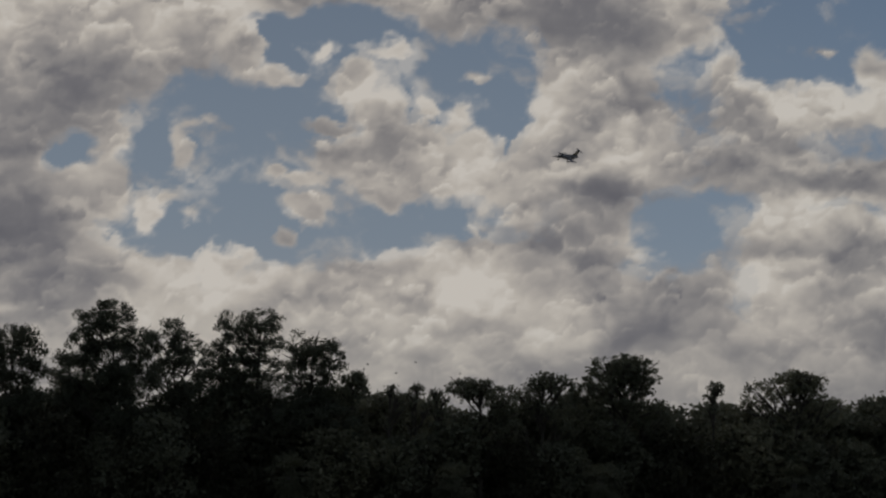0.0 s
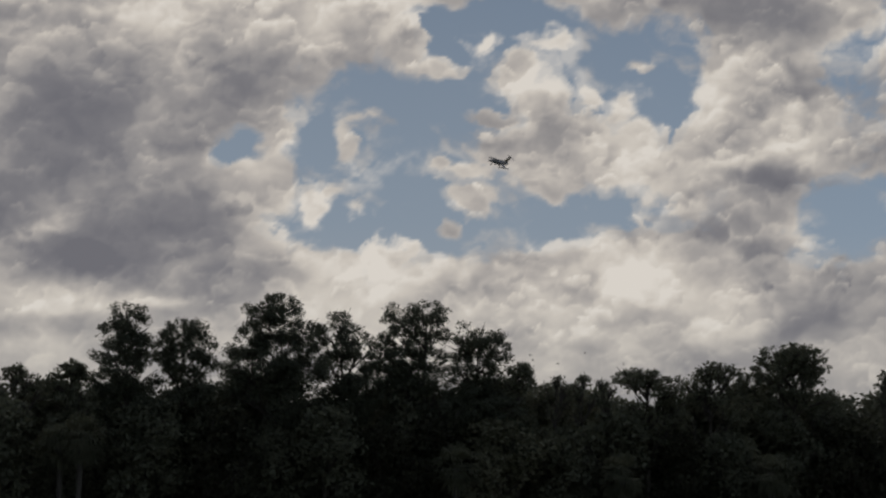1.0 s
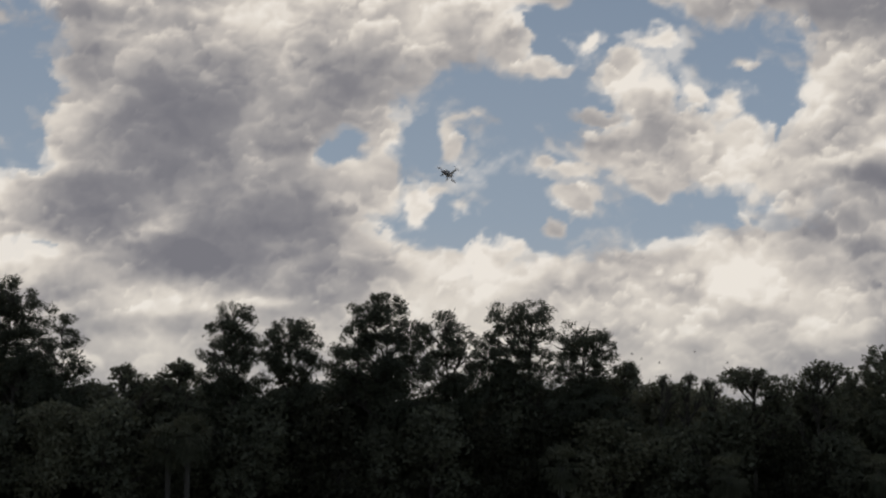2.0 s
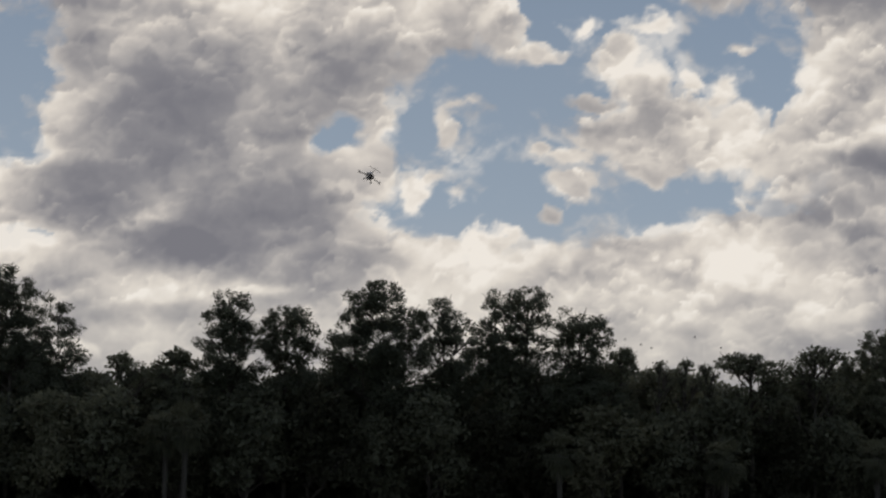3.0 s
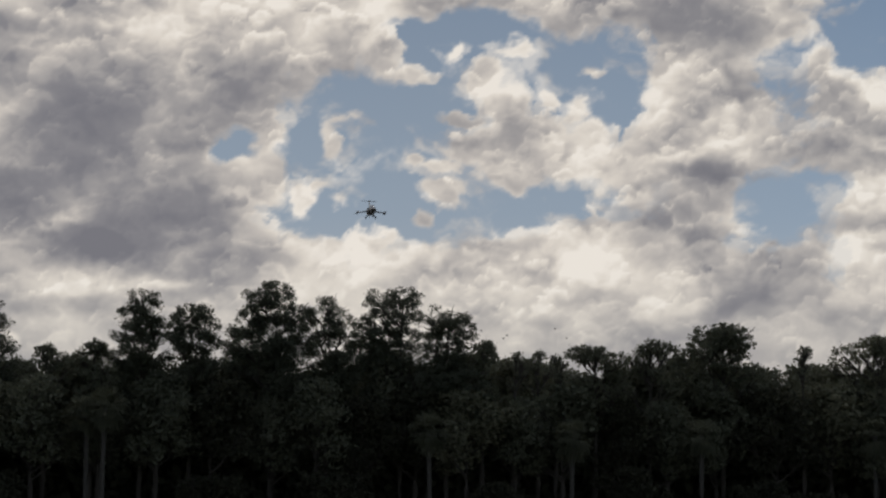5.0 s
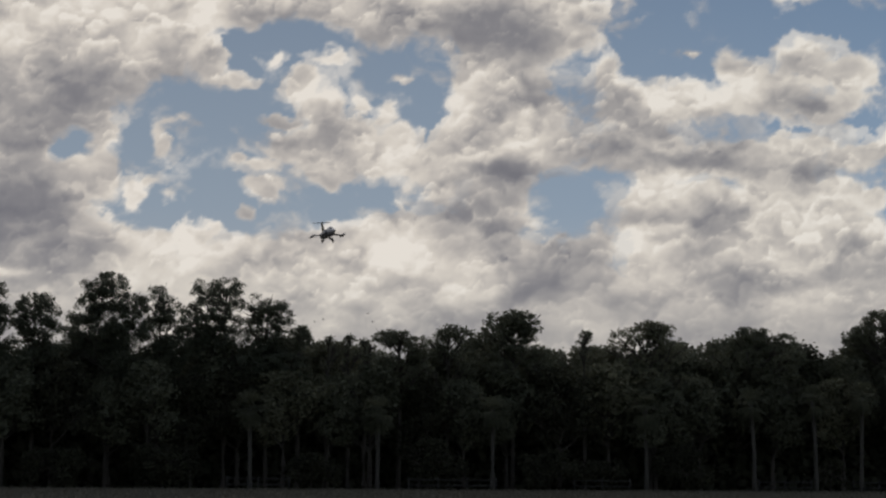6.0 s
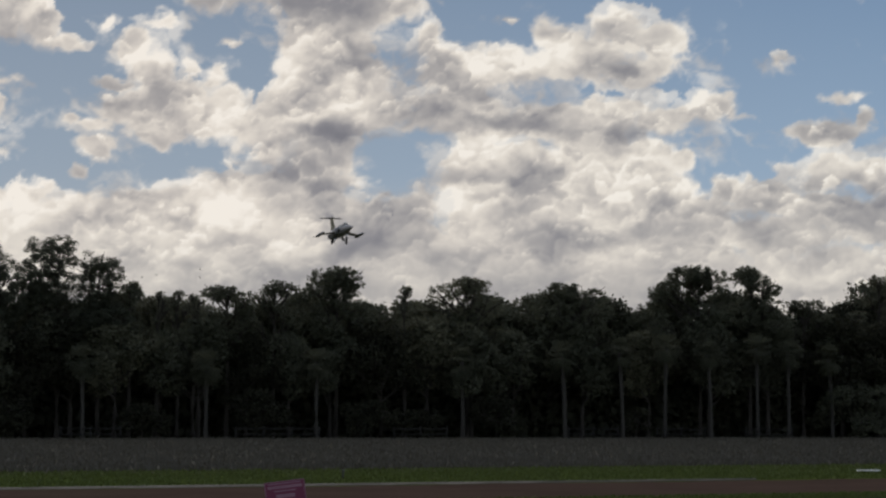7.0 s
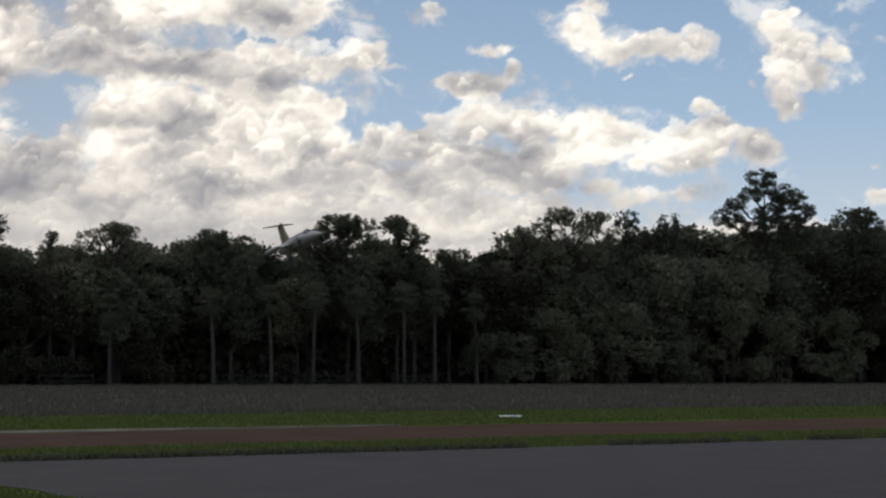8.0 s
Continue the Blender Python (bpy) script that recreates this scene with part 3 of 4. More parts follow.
oak(37.1, 189.0, 16.0, -3.2, 3.0, 8.5, 20, 1.15, 34)
oak(42.6, 190.9, 13.1, -2.7, 2.7, 7.0, 14, 1.0, 35)
oak(55.4, 195.4, 17.6, -6.0, 4.8, 7.0, 24, 1.3, 36, WILLOW, 0.75, "broad pale-leaved tree with an airy crown")
oak(50.6, 193.5, 15.6, -3.2, 3.0, 7.0, 16, 0.9, 38, WILLOW, 0.6, "pale-leaved tree with a thin airy crown")
oak(59.0, 196.4, 17.4, -3.0, 3.0, 7.0, 16, 1.0, 39, WILLOW, 0.7, "pale-leaved tree with a thin airy crown")
oak(93.1, 208.6, 19.4, -4.6, 5.0, 7.0, 22, 1.5, 37)


def cypress(x, y, h, seed):
    rng = random.Random(seed)
    lobes = [(rng.uniform(-1.3, 1.3), rng.uniform(-1, 1), h - rng.uniform(0.8, 3.2), 0.38, 0.38, 0.95) for _ in range(7)] + [(0, 0, h - 4.5, 1.6, 1.5, 1.6), (0.2, 0, h - 7, 1.9, 1.8, 1.8)]
    return broadleaf("cypress_tree", x, y, h, lobes, PINE, size=0.17, per_area=30, clump=0.2, seed=seed, label="dark conifer with upright tufted tips", group="conifers of the wood edge")


cypress(62.6, 198.1, 17.8, 41)
cypress(66.0, 199.3, 17.2, 42)
cypress(68.6, 199.9, 17.7, 43)


def wood_height(x):
    return float(np.interp(x, [-90, -20, 0, 20, 45, 60, 90, 140], [12.2, 12.3, 12.8, 13.4, 14.4, 16.0, 18.0, 18.0]))


MODELS = []
for i in range(5):
    lob = random_lobes(60 + i, -2.6, 2.6, 4.6, 10.0, 22, 1.1)
    MODELS.append(broadleaf("broadleaf_tree", 0, 0, 10.0, lob, (OAK, SHADE_LEAVES, OAK, WILLOW, OAK)[i], size=0.17, per_area=20, clump=0.34, seed=60 + i, label="dense dark broadleaf tree of the wood edge", group="wood-edge trees"))
rw = random.Random(12)
k = 0
for row, (back, hs) in enumerate(((3.0, 0.80), (8.0, 0.97), (14.0, 1.0))):
    x = -88.0 + row
    while x < 150:
        hh = wood_height(x) * hs * rw.uniform(0.86, 1.03)
        spot = Matrix.LocRotScale((x, treeline(x) + back + rw.uniform(-1.5, 1.5), 0), Euler((0, 0, rw.uniform(0, 6.28))), None)
        ob = MODELS[k] if k < 5 else copy_thing(MODELS[rw.randrange(5)], spot)
        ob.matrix_basis = spot
        ob.scale = (hh / 10.0 * rw.uniform(0.95, 1.2), hh / 10.0, hh / 10.0)
        k += 1
        x += rw.uniform(2.8, 4.4) + row * 0.8
        if row == 0 and 16 < x < 44:
            x += 3.0


# undergrowth whose dark leaves stand in for the shade between the trunks
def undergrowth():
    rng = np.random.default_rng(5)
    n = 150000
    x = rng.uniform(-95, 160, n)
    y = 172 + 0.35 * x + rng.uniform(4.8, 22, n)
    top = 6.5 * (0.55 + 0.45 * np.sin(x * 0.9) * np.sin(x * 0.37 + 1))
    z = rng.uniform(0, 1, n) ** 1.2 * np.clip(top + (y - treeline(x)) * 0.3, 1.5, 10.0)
    ob = new("undergrowth", quads_mesh("undergrowth", leaf_quads(rng, np.stack([x, y, z], 1), 0.46, 0.6), SHADE_LEAVES))
    return tagged(ob, "tangled undergrowth below the trees, with shade in its leaf colour", "undergrowth", "", "stuff")


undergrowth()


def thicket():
    """The deep wood behind the first rows, closed up to below the crowns; its shade is put into the leaf colour."""
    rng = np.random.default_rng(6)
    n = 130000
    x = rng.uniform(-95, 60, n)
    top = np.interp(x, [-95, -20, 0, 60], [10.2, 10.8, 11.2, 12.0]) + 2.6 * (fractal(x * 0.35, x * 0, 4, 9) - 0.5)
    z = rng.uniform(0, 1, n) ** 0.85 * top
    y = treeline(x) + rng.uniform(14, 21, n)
    ob = new("thicket", quads_mesh("thicket", leaf_quads(rng, np.stack([x, y, z], 1), 0.30, 0.6), SHADE_LEAVES))
    return tagged(ob, "closed thicket deep in the wood, with shade in its leaf colour", "undergrowth", "", "stuff")


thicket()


# ---- model jet ----
SILVER = plain("silver_paint", [(0.35, (0.15, 0.148, 0.155)), (0.7, (0.225, 0.222, 0.23))], 4.0, 0.42, 0.25, bump=0.05, dist=0.002)
OLIVE = plain("yellow_fin_paint", [(0.35, (0.14, 0.128, 0.07)), (0.7, (0.19, 0.175, 0.105))], 5.0, 0.5, 0.0, bump=0.05, dist=0.002)
DARK = plain("dark_paint", [(0.35, (0.02, 0.02, 0.022)), (0.7, (0.05, 0.05, 0.05))], 6.0, 0.4, 0.0, bump=0.05, dist=0.002)
CANOPY = plain("smoked_canopy", [(0.3, (0.012, 0.014, 0.018)), (0.7, (0.02, 0.023, 0.028))], 3.0, 0.06, 0.0, bump=0)
RUBBER = plain("rubber", [(0.3, (0.015, 0.015, 0.015)), (0.7, (0.03, 0.03, 0.03))], 9.0, 0.8, 0.0, bump=0.1, dist=0.002)
STEEL = plain("steel", [(0.3, (0.35, 0.35, 0.36)), (0.7, (0.5, 0.5, 0.5))], 9.0, 0.35, 0.9, bump=0.05, dist=0.001)


def loft(rings, sides=20):
    """A skin over elliptic rings (y, z, half width, half height)."""
    bm = bmesh.new()
    loops = []
    for y, z, a, b in rings:
        loops.append([bm.verts.new((math.cos(2 * math.pi * k / sides) * a, y, z + math.sin(2 * math.pi * k / sides) * b)) for k in range(sides)])
    for p, q in zip(loops, loops[1:]):
        for k in range(sides):
            bm.faces.new((p[k], p[(k + 1) % sides], q[(k + 1) % sides], q[k]))
    bm.faces.new(loops[0])
    bm.faces.new(loops[-1])
    return bm


def blade(root, tip, thick):
    """A thin lens-shaped surface between two chords; each chord: leading point, trailing point."""
    bm = bmesh.new()
    loops = []
    for (lead, trail), t in ((root, thick), (tip, thick * 0.6)):
        a, b = Vector(lead), Vector(trail)
        span = (Vector(tip[0]) - Vector(root[0])).normalized()
        up = span.cross((b - a).normalized()).normalized()
        mid1, mid2 = a.lerp(b, 0.35), a.lerp(b, 0.7)
        loops.append([bm.verts.new(v) for v in (a, mid1 + up * t, mid2 + up * t * 0.8, b, mid2 - up * t * 0.8, mid1 - up * t)])
    for k in range(6):
        bm.faces.new((loops[0][k], loops[0][(k + 1) % 6], loops[1][(k + 1) % 6], loops[1][k]))
    bm.faces.new(loops[0])
    bm.faces.new(loops[1])
    return bm


def rod(path, radii, sides=8):
    v, f = [], []
    tube(v, f, path, radii, sides)
    bm = bmesh.new()
    vs = [bm.verts.new(p) for p in v]
    for q in f:
        bm.faces.new([vs[i] for i in q])
    return bm


def disc(centre, r, width, sides=18):
    """A wheel across x with rounded shoulders."""
    bm = bmesh.new()
    loops = []
    for dx, rr in ((-0.5, 0.62), (-0.5, 0.86), (-0.3, 1.0), (0.3, 1.0), (0.5, 0.86), (0.5, 0.62)):
        loops.append([bm.verts.new((centre[0] + dx * width, centre[1] + math.cos(2 * math.pi * k / sides) * r * rr, centre[2] + math.sin(2 * math.pi * k / sides) * r * rr)) for k in range(sides)])
    for p, q in zip(loops, loops[1:]):
        for k in range(sides):
            bm.faces.new((p[k], p[(k + 1) % sides], q[(k + 1) % sides], q[k]))
    bm.faces.new(loops[0])
    bm.faces.new(loops[-1])
    return bm


def model_jet():
    jet = new("model_jet")
    tagged(jet, "silver radio-controlled jet model with T-tail, tip tanks and lowered wheels", "model jet")
    part("fuselage", loft([(-1.06, 0.02, 0.085, 0.085), (-0.98, 0.02, 0.105, 0.11), (-0.7, 0.01, 0.125, 0.13), (-0.3, 0.0, 0.135, 0.14), (0.1, 0.0, 0.13, 0.14), (0.35, 0.0, 0.115, 0.13), (0.6, -0.005, 0.095, 0.11), (0.8, -0.015, 0.07, 0.08), (1.0, -0.03, 0.04, 0.045), (1.14, -0.038, 0.014, 0.016), (1.2, -0.04, 0.004, 0.004)]), SILVER, jet)
    part("spine", loft([(-0.9, 0.10, 0.02, 0.02), (-0.6, 0.125, 0.05, 0.045), (-0.1, 0.125, 0.06, 0.05), (0.3, 0.12, 0.06, 0.045)], 12), SILVER, jet)
    part("canopy", loft([(0.26, 0.10, 0.03, 0.02), (0.32, 0.115, 0.065, 0.065), (0.45, 0.11, 0.07, 0.075), (0.58, 0.085, 0.055, 0.055), (0.68, 0.06, 0.02, 0.02)], 14), CANOPY, jet, "dark smoked canopy")
    part("nozzle", loft([(-1.13, 0.02, 0.07, 0.07), (-1.06, 0.02, 0.084, 0.084)], 18), DARK, jet, "dark exhaust nozzle")
    part("nose_probe", rod([(0, 1.18, -0.04), (0, 1.36, -0.042)], [0.005, 0.002], 6), STEEL, jet)
    for s in (-1, 1):
        it = part("intake", loft([(-0.45, 0.0, 0.03, 0.06), (-0.2, 0.0, 0.06, 0.10), (0.1, 0.0, 0.065, 0.105), (0.22, 0.0, 0.05, 0.09)], 14), SILVER, jet)
        it.location = (s * 0.125, 0, 0)
        part("intake_cone", loft([(0.2, 0, 0.035, 0.06), (0.28, 0, 0.02, 0.035), (0.34, 0, 0.004, 0.006)], 10), DARK, it, "dark intake cone")
        part("wing", blade(((s * 0.10, 0.06, 0.0), (s * 0.10, -0.50, 0.0)), ((s * 0.51, -0.10, -0.06), (s * 0.51, -0.38, -0.06)), 0.022), SILVER, jet, smooth=False)
        tk = part("tip_tank", loft([(-0.62, 0, 0.006, 0.006), (-0.5, 0, 0.028, 0.028), (-0.3, 0, 0.042, 0.042), (0.0, 0, 0.044, 0.044), (0.18, 0, 0.034, 0.034), (0.3, 0, 0.012, 0.012), (0.33, 0, 0.003, 0.003)], 14), SILVER, jet)
        tk.location = (s * 0.535, 0, -0.068)
        part("tank_fin", blade(((s * 0.03, -0.40, 0.0), (s * 0.03, -0.58, 0.0)), ((s * 0.10, -0.50, -0.01), (s * 0.10, -0.60, -0.01)), 0.004), DARK, tk, smooth=False)
        part("tailplane", blade(((0, -0.86, 0.50), (0, -1.12, 0.50)), ((s * 0.30, -0.98, 0.50), (s * 0.30, -1.12, 0.50)), 0.01), DARK, jet, smooth=False)
        leg = part("main_leg", rod([(s * 0.09, -0.2, -0.10), (s * 0.17, -0.2, -0.24)], [0.018, 0.014]), STEEL, jet)
        wh = part("wheel", disc((s * 0.195, -0.2, -0.255), 0.062, 0.04), RUBBER, leg, "black rubber tyre")
        part("gear_door", blade(((s * 0.07, -0.08, -0.12), (s * 0.07, -0.30, -0.12)), ((s * 0.12, -0.10, -0.22), (s * 0.12, -0.28, -0.22)), 0.004), SILVER, jet, smooth=False)
    part("fin", blade(((0, -0.52, 0.12), (0, -1.02, 0.10)), ((0, -0.84, 0.52), (0, -1.10, 0.52)), 0.016), OLIVE, jet, "yellowish olive tail fin", smooth=False)
    part("ventral_fin", blade(((0, -0.62, -0.11), (0, -0.92, -0.10)), ((0, -0.70, -0.19), (0, -0.90, -0.19)), 0.006), SILVER, jet, smooth=False)
    nl = part("nose_leg", rod([(0, 0.52, -0.09), (0, 0.55, -0.25)], [0.014, 0.01]), STEEL, jet)
    part("wheel", disc((0, 0.555, -0.268), 0.052, 0.035), RUBBER, nl, "black rubber tyre")
    return jet


JET = model_jet()


# ---- palms along the wood edge ----
def palm(x, y, h, seed, label="cabbage palm with a pale bare trunk and round head"):
    rng = random.Random(seed)
    root = new("palm_tree")
    root.location = (x, y, 0)
    verts, faces = [], []
    bend = rng.uniform(-0.35, 0.35)
    path = [(bend * k * k, 0, h * k) for k in (-0.02, 0.05, 0.2, 0.4, 0.6, 0.8, 1.0)]
    tube(verts, faces, path, [0.24, 0.2, 0.17, 0.16, 0.16, 0.17, 0.19], 9)
    link_mesh("trunk", verts, faces, PALM_BARK, root, "pale ringed trunk", True)
    verts, faces = [], []
    # fan fronds: a stalk, and a fan of blades that droop at their tips
    for i in range(44):
        az, el = rng.uniform(0, 6.28), rng.uniform(-1.2, 1.35)
        out = Vector((math.cos(az) * math.cos(el), math.sin(az) * math.cos(el), math.sin(el)))
        side = out.cross(Vector((0, 0, 1))).normalized()
        top = side.cross(out)
        c = Vector((bend, 0, h)) + out * rng.uniform(0.55, 0.8)
        tube(verts, faces, [(bend, 0, h), tuple(c)], [0.025, 0.015], 3)
        for j in range(11):
            w = -1.25 + 2.5 * j / 10
            d = (out * math.cos(w) + side * math.sin(w)).normalized()
            q = d.cross(top).normalized() * 0.05
            e = c + d * rng.uniform(0.6, 0.85)
            tip = e + d * 0.22 - Vector((0, 0, 0.34))
            n0 = len(verts)
            verts.extend(tuple(v) for v in (c, e + q, tip, e - q))
            faces.append((n0, n0 + 1, n0 + 2, n0 + 3))
    link_mesh("crown", verts, faces, PALM, root, "round head of drooping fan fronds")
    return tagged(root, label, "palm tree", "palms of the wood edge")


for i, (x, off, h) in enumerate(((18.6, -0.5, 7.2), (23.9, -0.8, 7.6), (27.9, -0.6, 8.0), (32.3, -0.7, 7.6), (36.8, -0.9, 8.2), (40.0, -0.5, 7.8), (44.6, 0.2, 7.4), (-3.0, -0.4, 6.4), (-21.5, -0.5, 6.2), (-42.4, -0.6, 7.4), (-43.6, 0.1, 7.0), (-12.0, 0.2, 6.0), (9.5, 0.0, 6.6))):
    palm(x, treeline(x) + off, h, 200 + i)

# ---- shrubs and low pale bushes in front of the trunks ----
# small bushes take the darker leaves: understory shade put into the colour
for i, (x, h, w) in enumerate(((-28, 3.4, 2.4), (-17, 2.8, 2.0), (-8, 4.0, 2.6), (1.5, 3.2, 2.4), (6, 2.4, 1.8), (12.5, 3.6, 2.4), (25.3, 2.6, 1.2), (47, 5.0, 3.2), (53, 7.2, 4.0), (59.5, 8.2, 4.2), (67, 6.6, 3.6), (73, 8.6, 4.0), (80, 7.4, 3.8), (88, 8.0, 4.0), (97, 7.0, 4.0), (-36, 3.0, 2.2), (-50, 3.4, 2.6))):
    broadleaf("bush", x, treeline(x) + 0.2, h, random_lobes(300 + i, -w, w, 0.7, h, 14, w * 0.36), WILLOW if i in (8, 9, 11, 12, 13) else (OAK if i in (7, 10, 14) else SHADE_LEAVES), size=0.15, per_area=26, clump=0.28, seed=300 + i, trunk_r=0.08, label="loose leafy bush at the wood edge", category="bush", group="bushes of the wood edge")

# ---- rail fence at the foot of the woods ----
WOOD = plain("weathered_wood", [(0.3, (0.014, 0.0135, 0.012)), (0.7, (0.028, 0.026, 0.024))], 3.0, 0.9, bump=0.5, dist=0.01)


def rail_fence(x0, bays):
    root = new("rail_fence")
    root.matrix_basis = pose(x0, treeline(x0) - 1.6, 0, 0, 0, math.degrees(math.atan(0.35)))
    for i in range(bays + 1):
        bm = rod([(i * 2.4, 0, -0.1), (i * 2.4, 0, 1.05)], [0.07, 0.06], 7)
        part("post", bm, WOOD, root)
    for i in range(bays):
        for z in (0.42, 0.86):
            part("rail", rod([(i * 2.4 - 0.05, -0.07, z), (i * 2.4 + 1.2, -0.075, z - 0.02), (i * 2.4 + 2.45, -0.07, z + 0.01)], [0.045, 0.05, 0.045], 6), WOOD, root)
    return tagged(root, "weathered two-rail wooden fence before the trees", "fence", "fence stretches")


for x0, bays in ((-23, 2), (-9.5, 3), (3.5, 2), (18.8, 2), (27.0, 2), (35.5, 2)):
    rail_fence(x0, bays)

# ---- sign, marker and boundary strip on the field ----
MAGENTA = plain("magenta_board", [(0.3, (0.13, 0.006, 0.045)), (0.7, (0.18, 0.011, 0.062))], 4.0, 0.5, bump=0.05, dist=0.001)
WHITE = plain("white_plastic", [(0.3, (0.62, 0.62, 0.60)), (0.7, (0.8, 0.8, 0.78))], 5.0, 0.5, bump=0.05, dist=0.002)
PRINT = plain("pale_print", [(0.3, (0.22, 0.10, 0.15)), (0.7, (0.32, 0.17, 0.23))], 6.0, 0.6, bump=0)


def box(cx, cy, cz, sx, sy, sz, bevel=0.0):
    bm = bmesh.new()
    bmesh.ops.create_cube(bm, size=1.0)
    bmesh.ops.scale(bm, vec=(sx, sy, sz), verts=bm.verts)
    bmesh.ops.translate(bm, vec=(cx, cy, cz), verts=bm.verts)
    if bevel:
        bmesh.ops.bevel(bm, geom=bm.edges[:], offset=bevel, segments=2, affect="EDGES")
    return bm


def yard_sign():
    root = new("yard_sign")
    root.matrix_basis = pose(-1.15, 36.9, -0.05, -6, -7, 2)
    part("board", box(0, 0, 0.31, 0.73, 0.012, 0.50, 0.003), MAGENTA, root, smooth=False)
    for z, h in ((0.555, 0.012), (0.066, 0.012)):
        part("border", box(0, -0.008, z, 0.72, 0.004, h), PRINT, root, smooth=False)
    for x in (-0.354, 0.354):
        part("border", box(x, -0.008, 0.31, 0.012, 0.004, 0.478), PRINT, root, smooth=False)
    for z, w, h in ((0.52, 0.60, 0.022), (0.455, 0.62, 0.05), (0.385, 0.40, 0.022), (0.29, 0.34, 0.07), (0.20, 0.18, 0.02)):
        part("print_line", box(0.0, -0.008, z, w, 0.004, h), PRINT, root, smooth=False)
    for x, w in ((-0.17, 0.2), (0.15, 0.24)):
        part("print_line", box(x, -0.008, 0.135, w, 0.004, 0.045), PRINT, root, smooth=False)
    for x in (-0.24, 0.24):
        part("stake", rod([(x, 0.012, -0.12), (x, 0.012, 0.45)], [0.005, 0.005], 6), STEEL, root)
    return tagged(root, "magenta yard sign with pale lines of print, leaning on the grass", "sign")


yard_sign()


def ground_marker():
    root = new("ground_marker")
    root.matrix_basis = pose(16.3, 63.9, 0, 0, 0, 10)
    part("panel", box(0, 0, 0.05, 0.72, 0.30, 0.055, 0.012), WHITE, root)
    part("foot", box(-0.24, 0, 0.012, 0.06, 0.3, 0.03), DARK, root)
    part("foot", box(0.24, 0, 0.012, 0.06, 0.3, 0.03), DARK, root)
    return tagged(root, "low white plastic marker lying on the mown grass", "marker")


ground_marker()


def ground_stake():
    root = new("ground_stake")
    root.matrix_basis = pose(-0.25, 55.47, 0, 3, 4, 20)
    part("post", rod([(0, 0, -0.1), (0, 0, 0.2), (0.01, 0, 0.21)], [0.035, 0.032, 0.02], 8), DARK, root)
    part("cap", loft([(-0.05, 0.22, 0.03, 0.02), (0.0, 0.225, 0.055, 0.03), (0.05, 0.22, 0.03, 0.02)], 8), DARK, root)
    return tagged(root, "short dark stake standing in the mown grass", "stake")


ground_stake()


def edge_marker():
    root = new("edge_marker")
    root.matrix_basis = pose(-0.43, 25.22, 0, 0, 0, 8)
    bm = bmesh.new()
    rings = []
    for z, r in ((0.02, 0.13), (0.05, 0.12), (0.14, 0.105), (0.2, 0.085), (0.232, 0.05), (0.24, 0.015)):
        rings.append([bm.verts.new((math.cos(k * math.pi / 8) * r, math.sin(k * math.pi / 8) * r, z)) for k in range(16)])
    for p, q in zip(rings, rings[1:]):
        for k in range(16):
            bm.faces.new((p[k], p[(k + 1) % 16], q[(k + 1) % 16], q[k]))
    bm.faces.new(rings[0])
    bm.faces.new(rings[-1])
    part("dome", bm, WHITE, root)
    part("foot", box(0, 0, 0.01, 0.3, 0.3, 0.02, 0.004), DARK, root)
    return tagged(root, "small white domed marker beside the runway", "marker")


edge_marker()


def boundary_strip():
    rng = random.Random(8)
    verts, faces = [], []
    xs = np.arange(-16, 11.5, 0.5)
    for x in xs:
        y, w = 50.3 + 0.45 * x + rng.uniform(-0.05, 0.05), (0.22 if x < 5 else 0.10) * rng.uniform(0.6, 1.2)
        verts += [(x, y - w, 0.006), (x, y - w * 0.6, 0.05), (x, y + w * 0.6, 0.05), (x, y + w, 0.006)]
    for i in range(len(xs) - 1):
        for k in range(3):
            a = i * 4 + k
            faces.append((a, a + 4, a + 5, a + 1))
    sand = plain("pale_sand", [(0.3, (0.09, 0.079, 0.067)), (0.7, (0.155, 0.138, 0.116))], 1.2, 0.95, bump=0.4, dist=0.02)
    ob = link_mesh("trim", verts, faces, sand)
    return tagged(ob, "pale sandy strip along the bare track", "trim", "", "structure")


boundary_strip()

# ---- grass ----
GREEN = foliage("grass_blades", (0.060, 0.080, 0.019), (0.102, 0.126, 0.036), 0.2)
STRAW = foliage("straw_blades", (0.068, 0.064, 0.052), (0.096, 0.091, 0.076), 0.2)


def blades(name, x, d, height, width, material, seed, label):
    """Upright blades at x and at the distance d across the field."""
    rng = np.random.default_rng(seed)
    n = len(x)
    y = d + 0.45 * x
    a = rng.uniform(0, np.pi, n)
    hh = height * rng.uniform(0.5, 1.3, n)
    lean = rng.normal(size=(n, 2)) * 0.35 * hh[:, None]
    ux, uy = np.cos(a) * width, np.sin(a) * width
    z0 = np.zeros(n)
    q = np.stack([np.stack([x - ux, y - uy, z0], 1), np.stack([x + ux, y + uy, z0], 1), np.stack([x + ux * 0.4 + lean[:, 0], y + uy * 0.4 + lean[:, 1], hh], 1), np.stack([x - ux * 0.4 + lean[:, 0], y - uy * 0.4 + lean[:, 1], hh * 0.95], 1)], 1)
    ob = new(name, quads_mesh(name, q, material))
    return tagged(ob, label, "grass", "", "stuff")


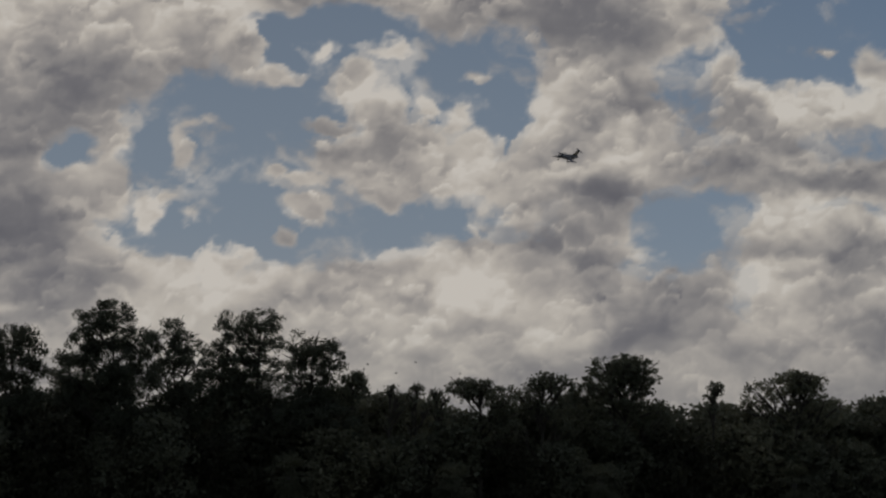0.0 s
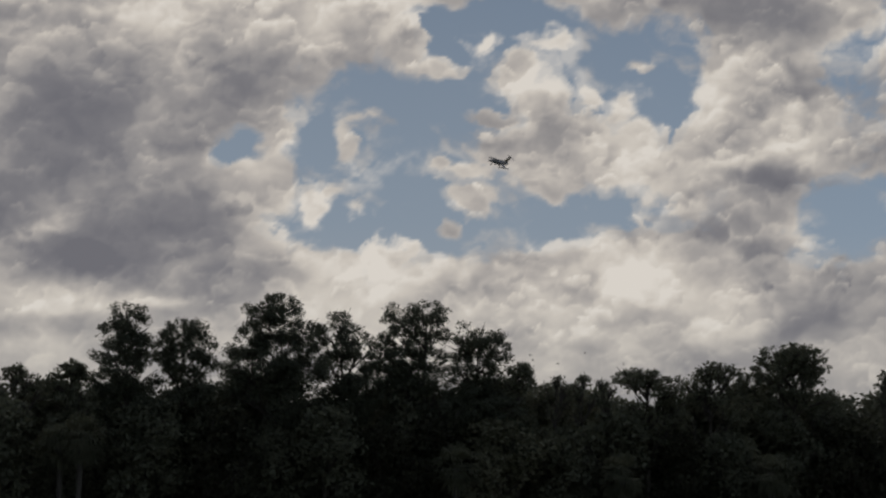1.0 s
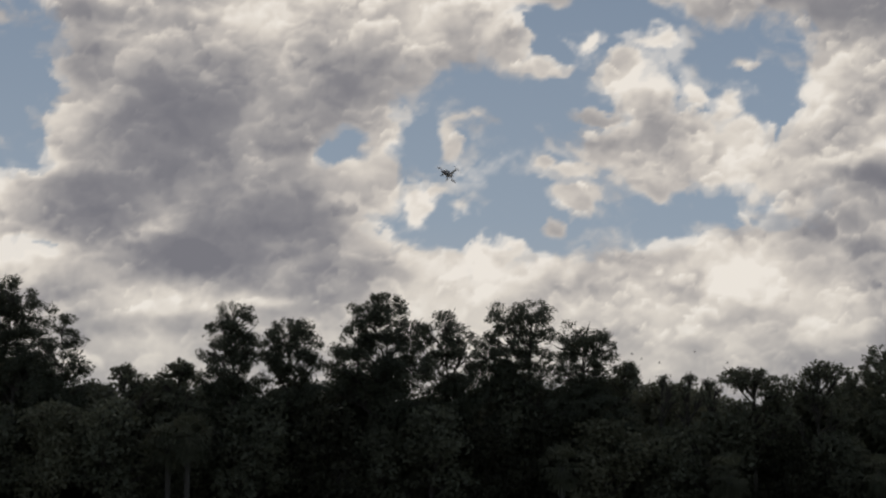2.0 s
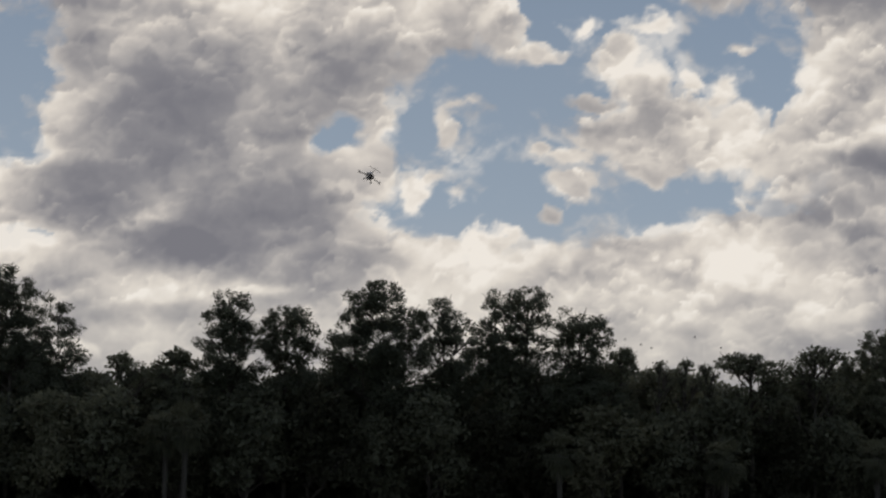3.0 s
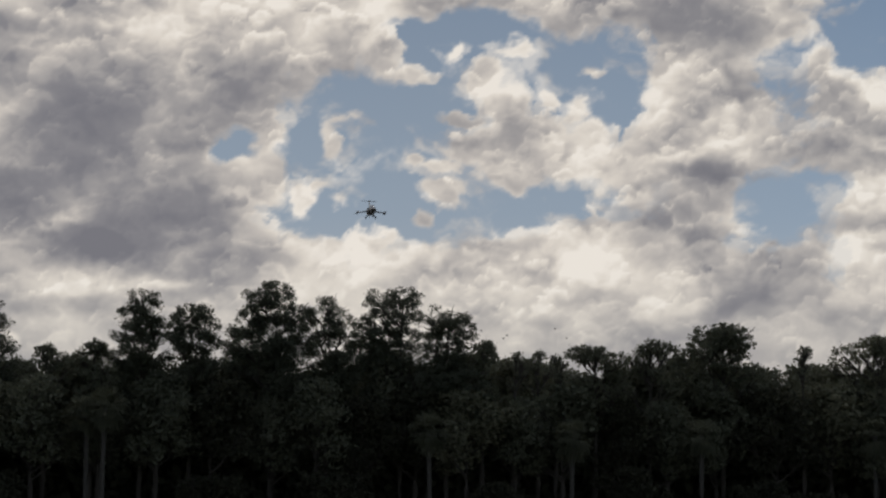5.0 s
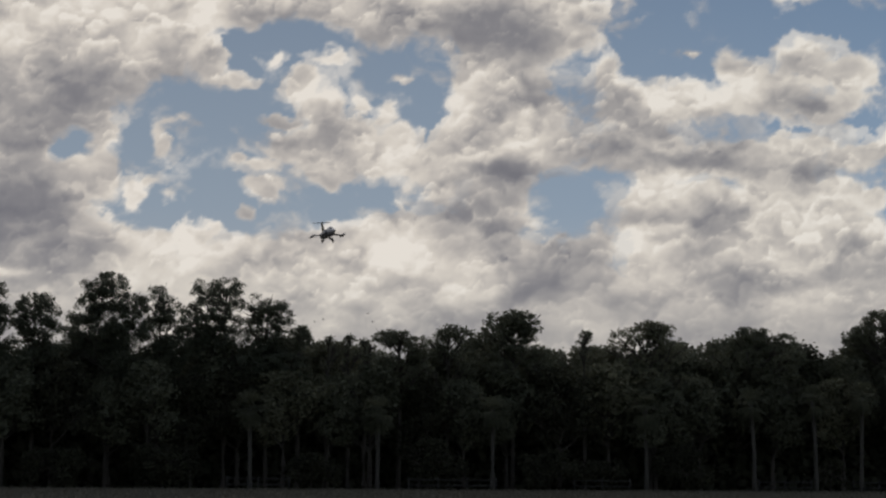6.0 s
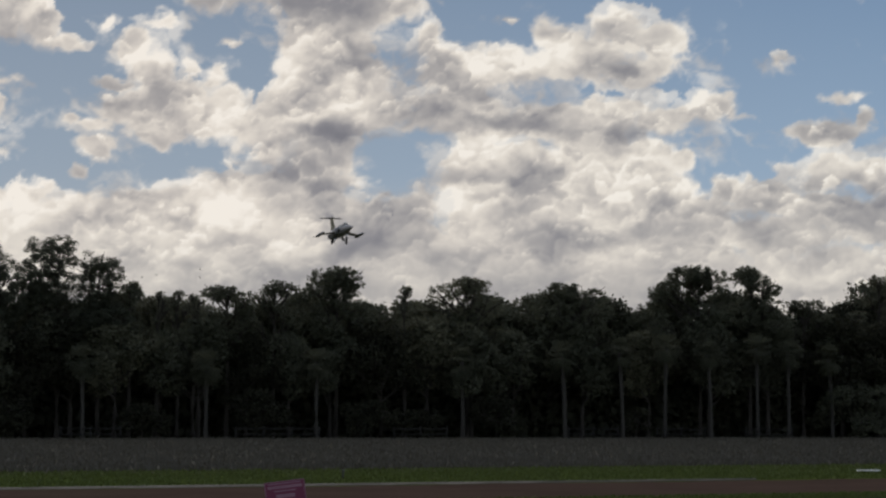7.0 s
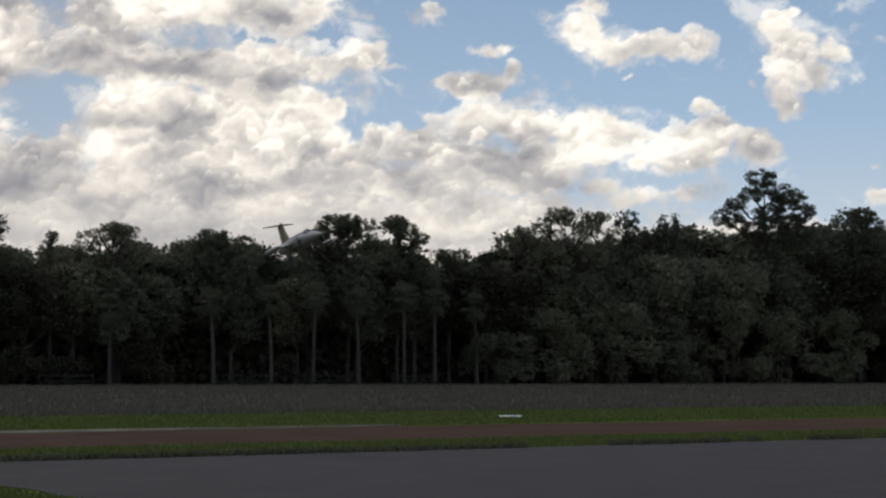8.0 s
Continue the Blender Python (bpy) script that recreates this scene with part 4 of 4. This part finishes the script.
rg = np.random.default_rng(77)
n = 130000
x = rg.uniform(-45, 110, n)
blades("straw_grass", x, 66 + rg.uniform(0, 1, n) ** 1.4 * 108, 0.17, 0.04, STRAW, 1, "tall dry straw-coloured grass before the woods")
n = 45000
x = rg.uniform(-20, 45, n)
blades("mown_grass", x, rg.uniform(50.4, 67, n), 0.06, 0.03, GREEN, 2, "short green grass beyond the track")
n = 40000
x = rg.uniform(-14, 34, n)
blades("mown_grass", x, 35.1 + rg.uniform(0, 1, n) ** 1.2 * 5.2, 0.05, 0.022, GREEN, 3, "short green grass beside the runway")
n = 9000
x = rg.uniform(-14, 34, n)
keep = fractal(x * 0.8, x * 0, 3, 5) > 0.45
blades("edge_grass", x[keep], 35.05 + rg.normal(size=keep.sum()) * 0.10, 0.10, 0.03, PALM, 4, "dark ragged tufts along the runway edge")
n = 12000
x = rg.uniform(-4, 2.4, n)
near = rg.uniform(20, 28, n)
inside = near < 27.6 - np.clip(x, 0, 3) * 2.6
blades("near_grass", x[inside], near[inside] - 0.45 * x[inside] - np.clip(-x[inside], 0, 9) * 0.0, 0.05, 0.02, GREEN, 6, "short green grass beside the near runway edge")


# ---- birds far over the woods ----
def bird(seed):
    root = new("bird")
    part("body", loft([(-0.18, 0, 0.01, 0.01), (-0.05, 0, 0.05, 0.045), (0.08, 0, 0.045, 0.045), (0.17, 0.01, 0.012, 0.012)], 8), DARK, root)
    for s in (-1, 1):
        part("wing", blade(((s * 0.03, 0.08, 0.02), (s * 0.03, -0.08, 0.02)), ((s * 0.42, -0.02, 0.14), (s * 0.42, -0.08, 0.14)), 0.008), DARK, root, smooth=False)
    root.scale = (0.55, 0.55, 0.55)
    return tagged(root, "small dark bird in flight above the woods", "bird", "birds over the woods")


BIRDS = [bird(i) for i in range(5)]



def motions():
    # seconds, x, y, z, pitch, bank, heading of the nose (180: towards the eye)
    rows = [
        (0.0, -5.29, 177.65, 28.31, -8.0, -39.5, 138.6),
        (0.5, -13.22, 172.12, 26.67, -5.0, -42.3, 149.3),
        (1.0, -19.46, 165.01, 24.88, -3.8, -40.0, 157.9),
        (1.5, -24.84, 163.16, 24.32, -4.5, -48.9, 167.4),
        (1.7, -25.94, 158.98, 23.33, -4.3, -46.5, 171.6),
        (2.8, -26.98, 136.83, 18.51, -3.3, -33.0, 194.5),
        (3.0, -26.76, 134.53, 17.90, -3.0, -29.1, 194.9),
        (3.5, -25.41, 128.90, 16.35, -2.4, -19.2, 196.0),
        (4.0, -22.74, 121.54, 14.97, -1.3, -10.6, 197.3),
        (4.2, -21.55, 117.99, 14.86, -0.9, -7.1, 197.8),
        (5.3, -13.60, 96.26, 11.94, -1.3, 1.6, 193.7),
        (5.5, -11.81, 91.07, 11.42, -0.8, 2.4, 194.8),
        (6.0, -7.68, 77.95, 9.75, 0.7, 4.4, 197.4),
        (6.5, -3.46, 61.90, 7.88, 1.7, 4.6, 196.4),
        (7.0, -0.33, 53.59, 6.56, 3.1, 0.7, 195.3),
        (7.5, 2.72, 45.30, 5.09, 4.5, 8.0, 194.1),
        (8.0, 5.57, 37.77, 3.95, 6.9, 8.6, 192.2),
    ]
    # birds that drift slowly over the woods
    for b, (x, y, z, dx, dz) in zip(BIRDS, ((-18.8, 183.0, 14.7, -0.25, 0.02), (-19.1, 183.5, 14.4, 0.2, 0.02), (-16.9, 184.0, 14.2, -0.3, 0.02), (-15.6, 184.5, 15.0, 0.25, 0.02), (-12.5, 185.0, 14.3, -0.2, 0.02))):
        walk(b, [(0.0, pose(x, y, z, 0, 8, -90)), (4.0, pose(x + 4 * dx, y, z + 4 * dz, 0, -6, -75)), (8.0, pose(x + 8 * dx, y, z + 8 * dz, 0, 5, -90))])
    walk(JET, [(t, pose(x, y, z, p, b, h)) for t, x, y, z, p, b, h in rows])


motions()
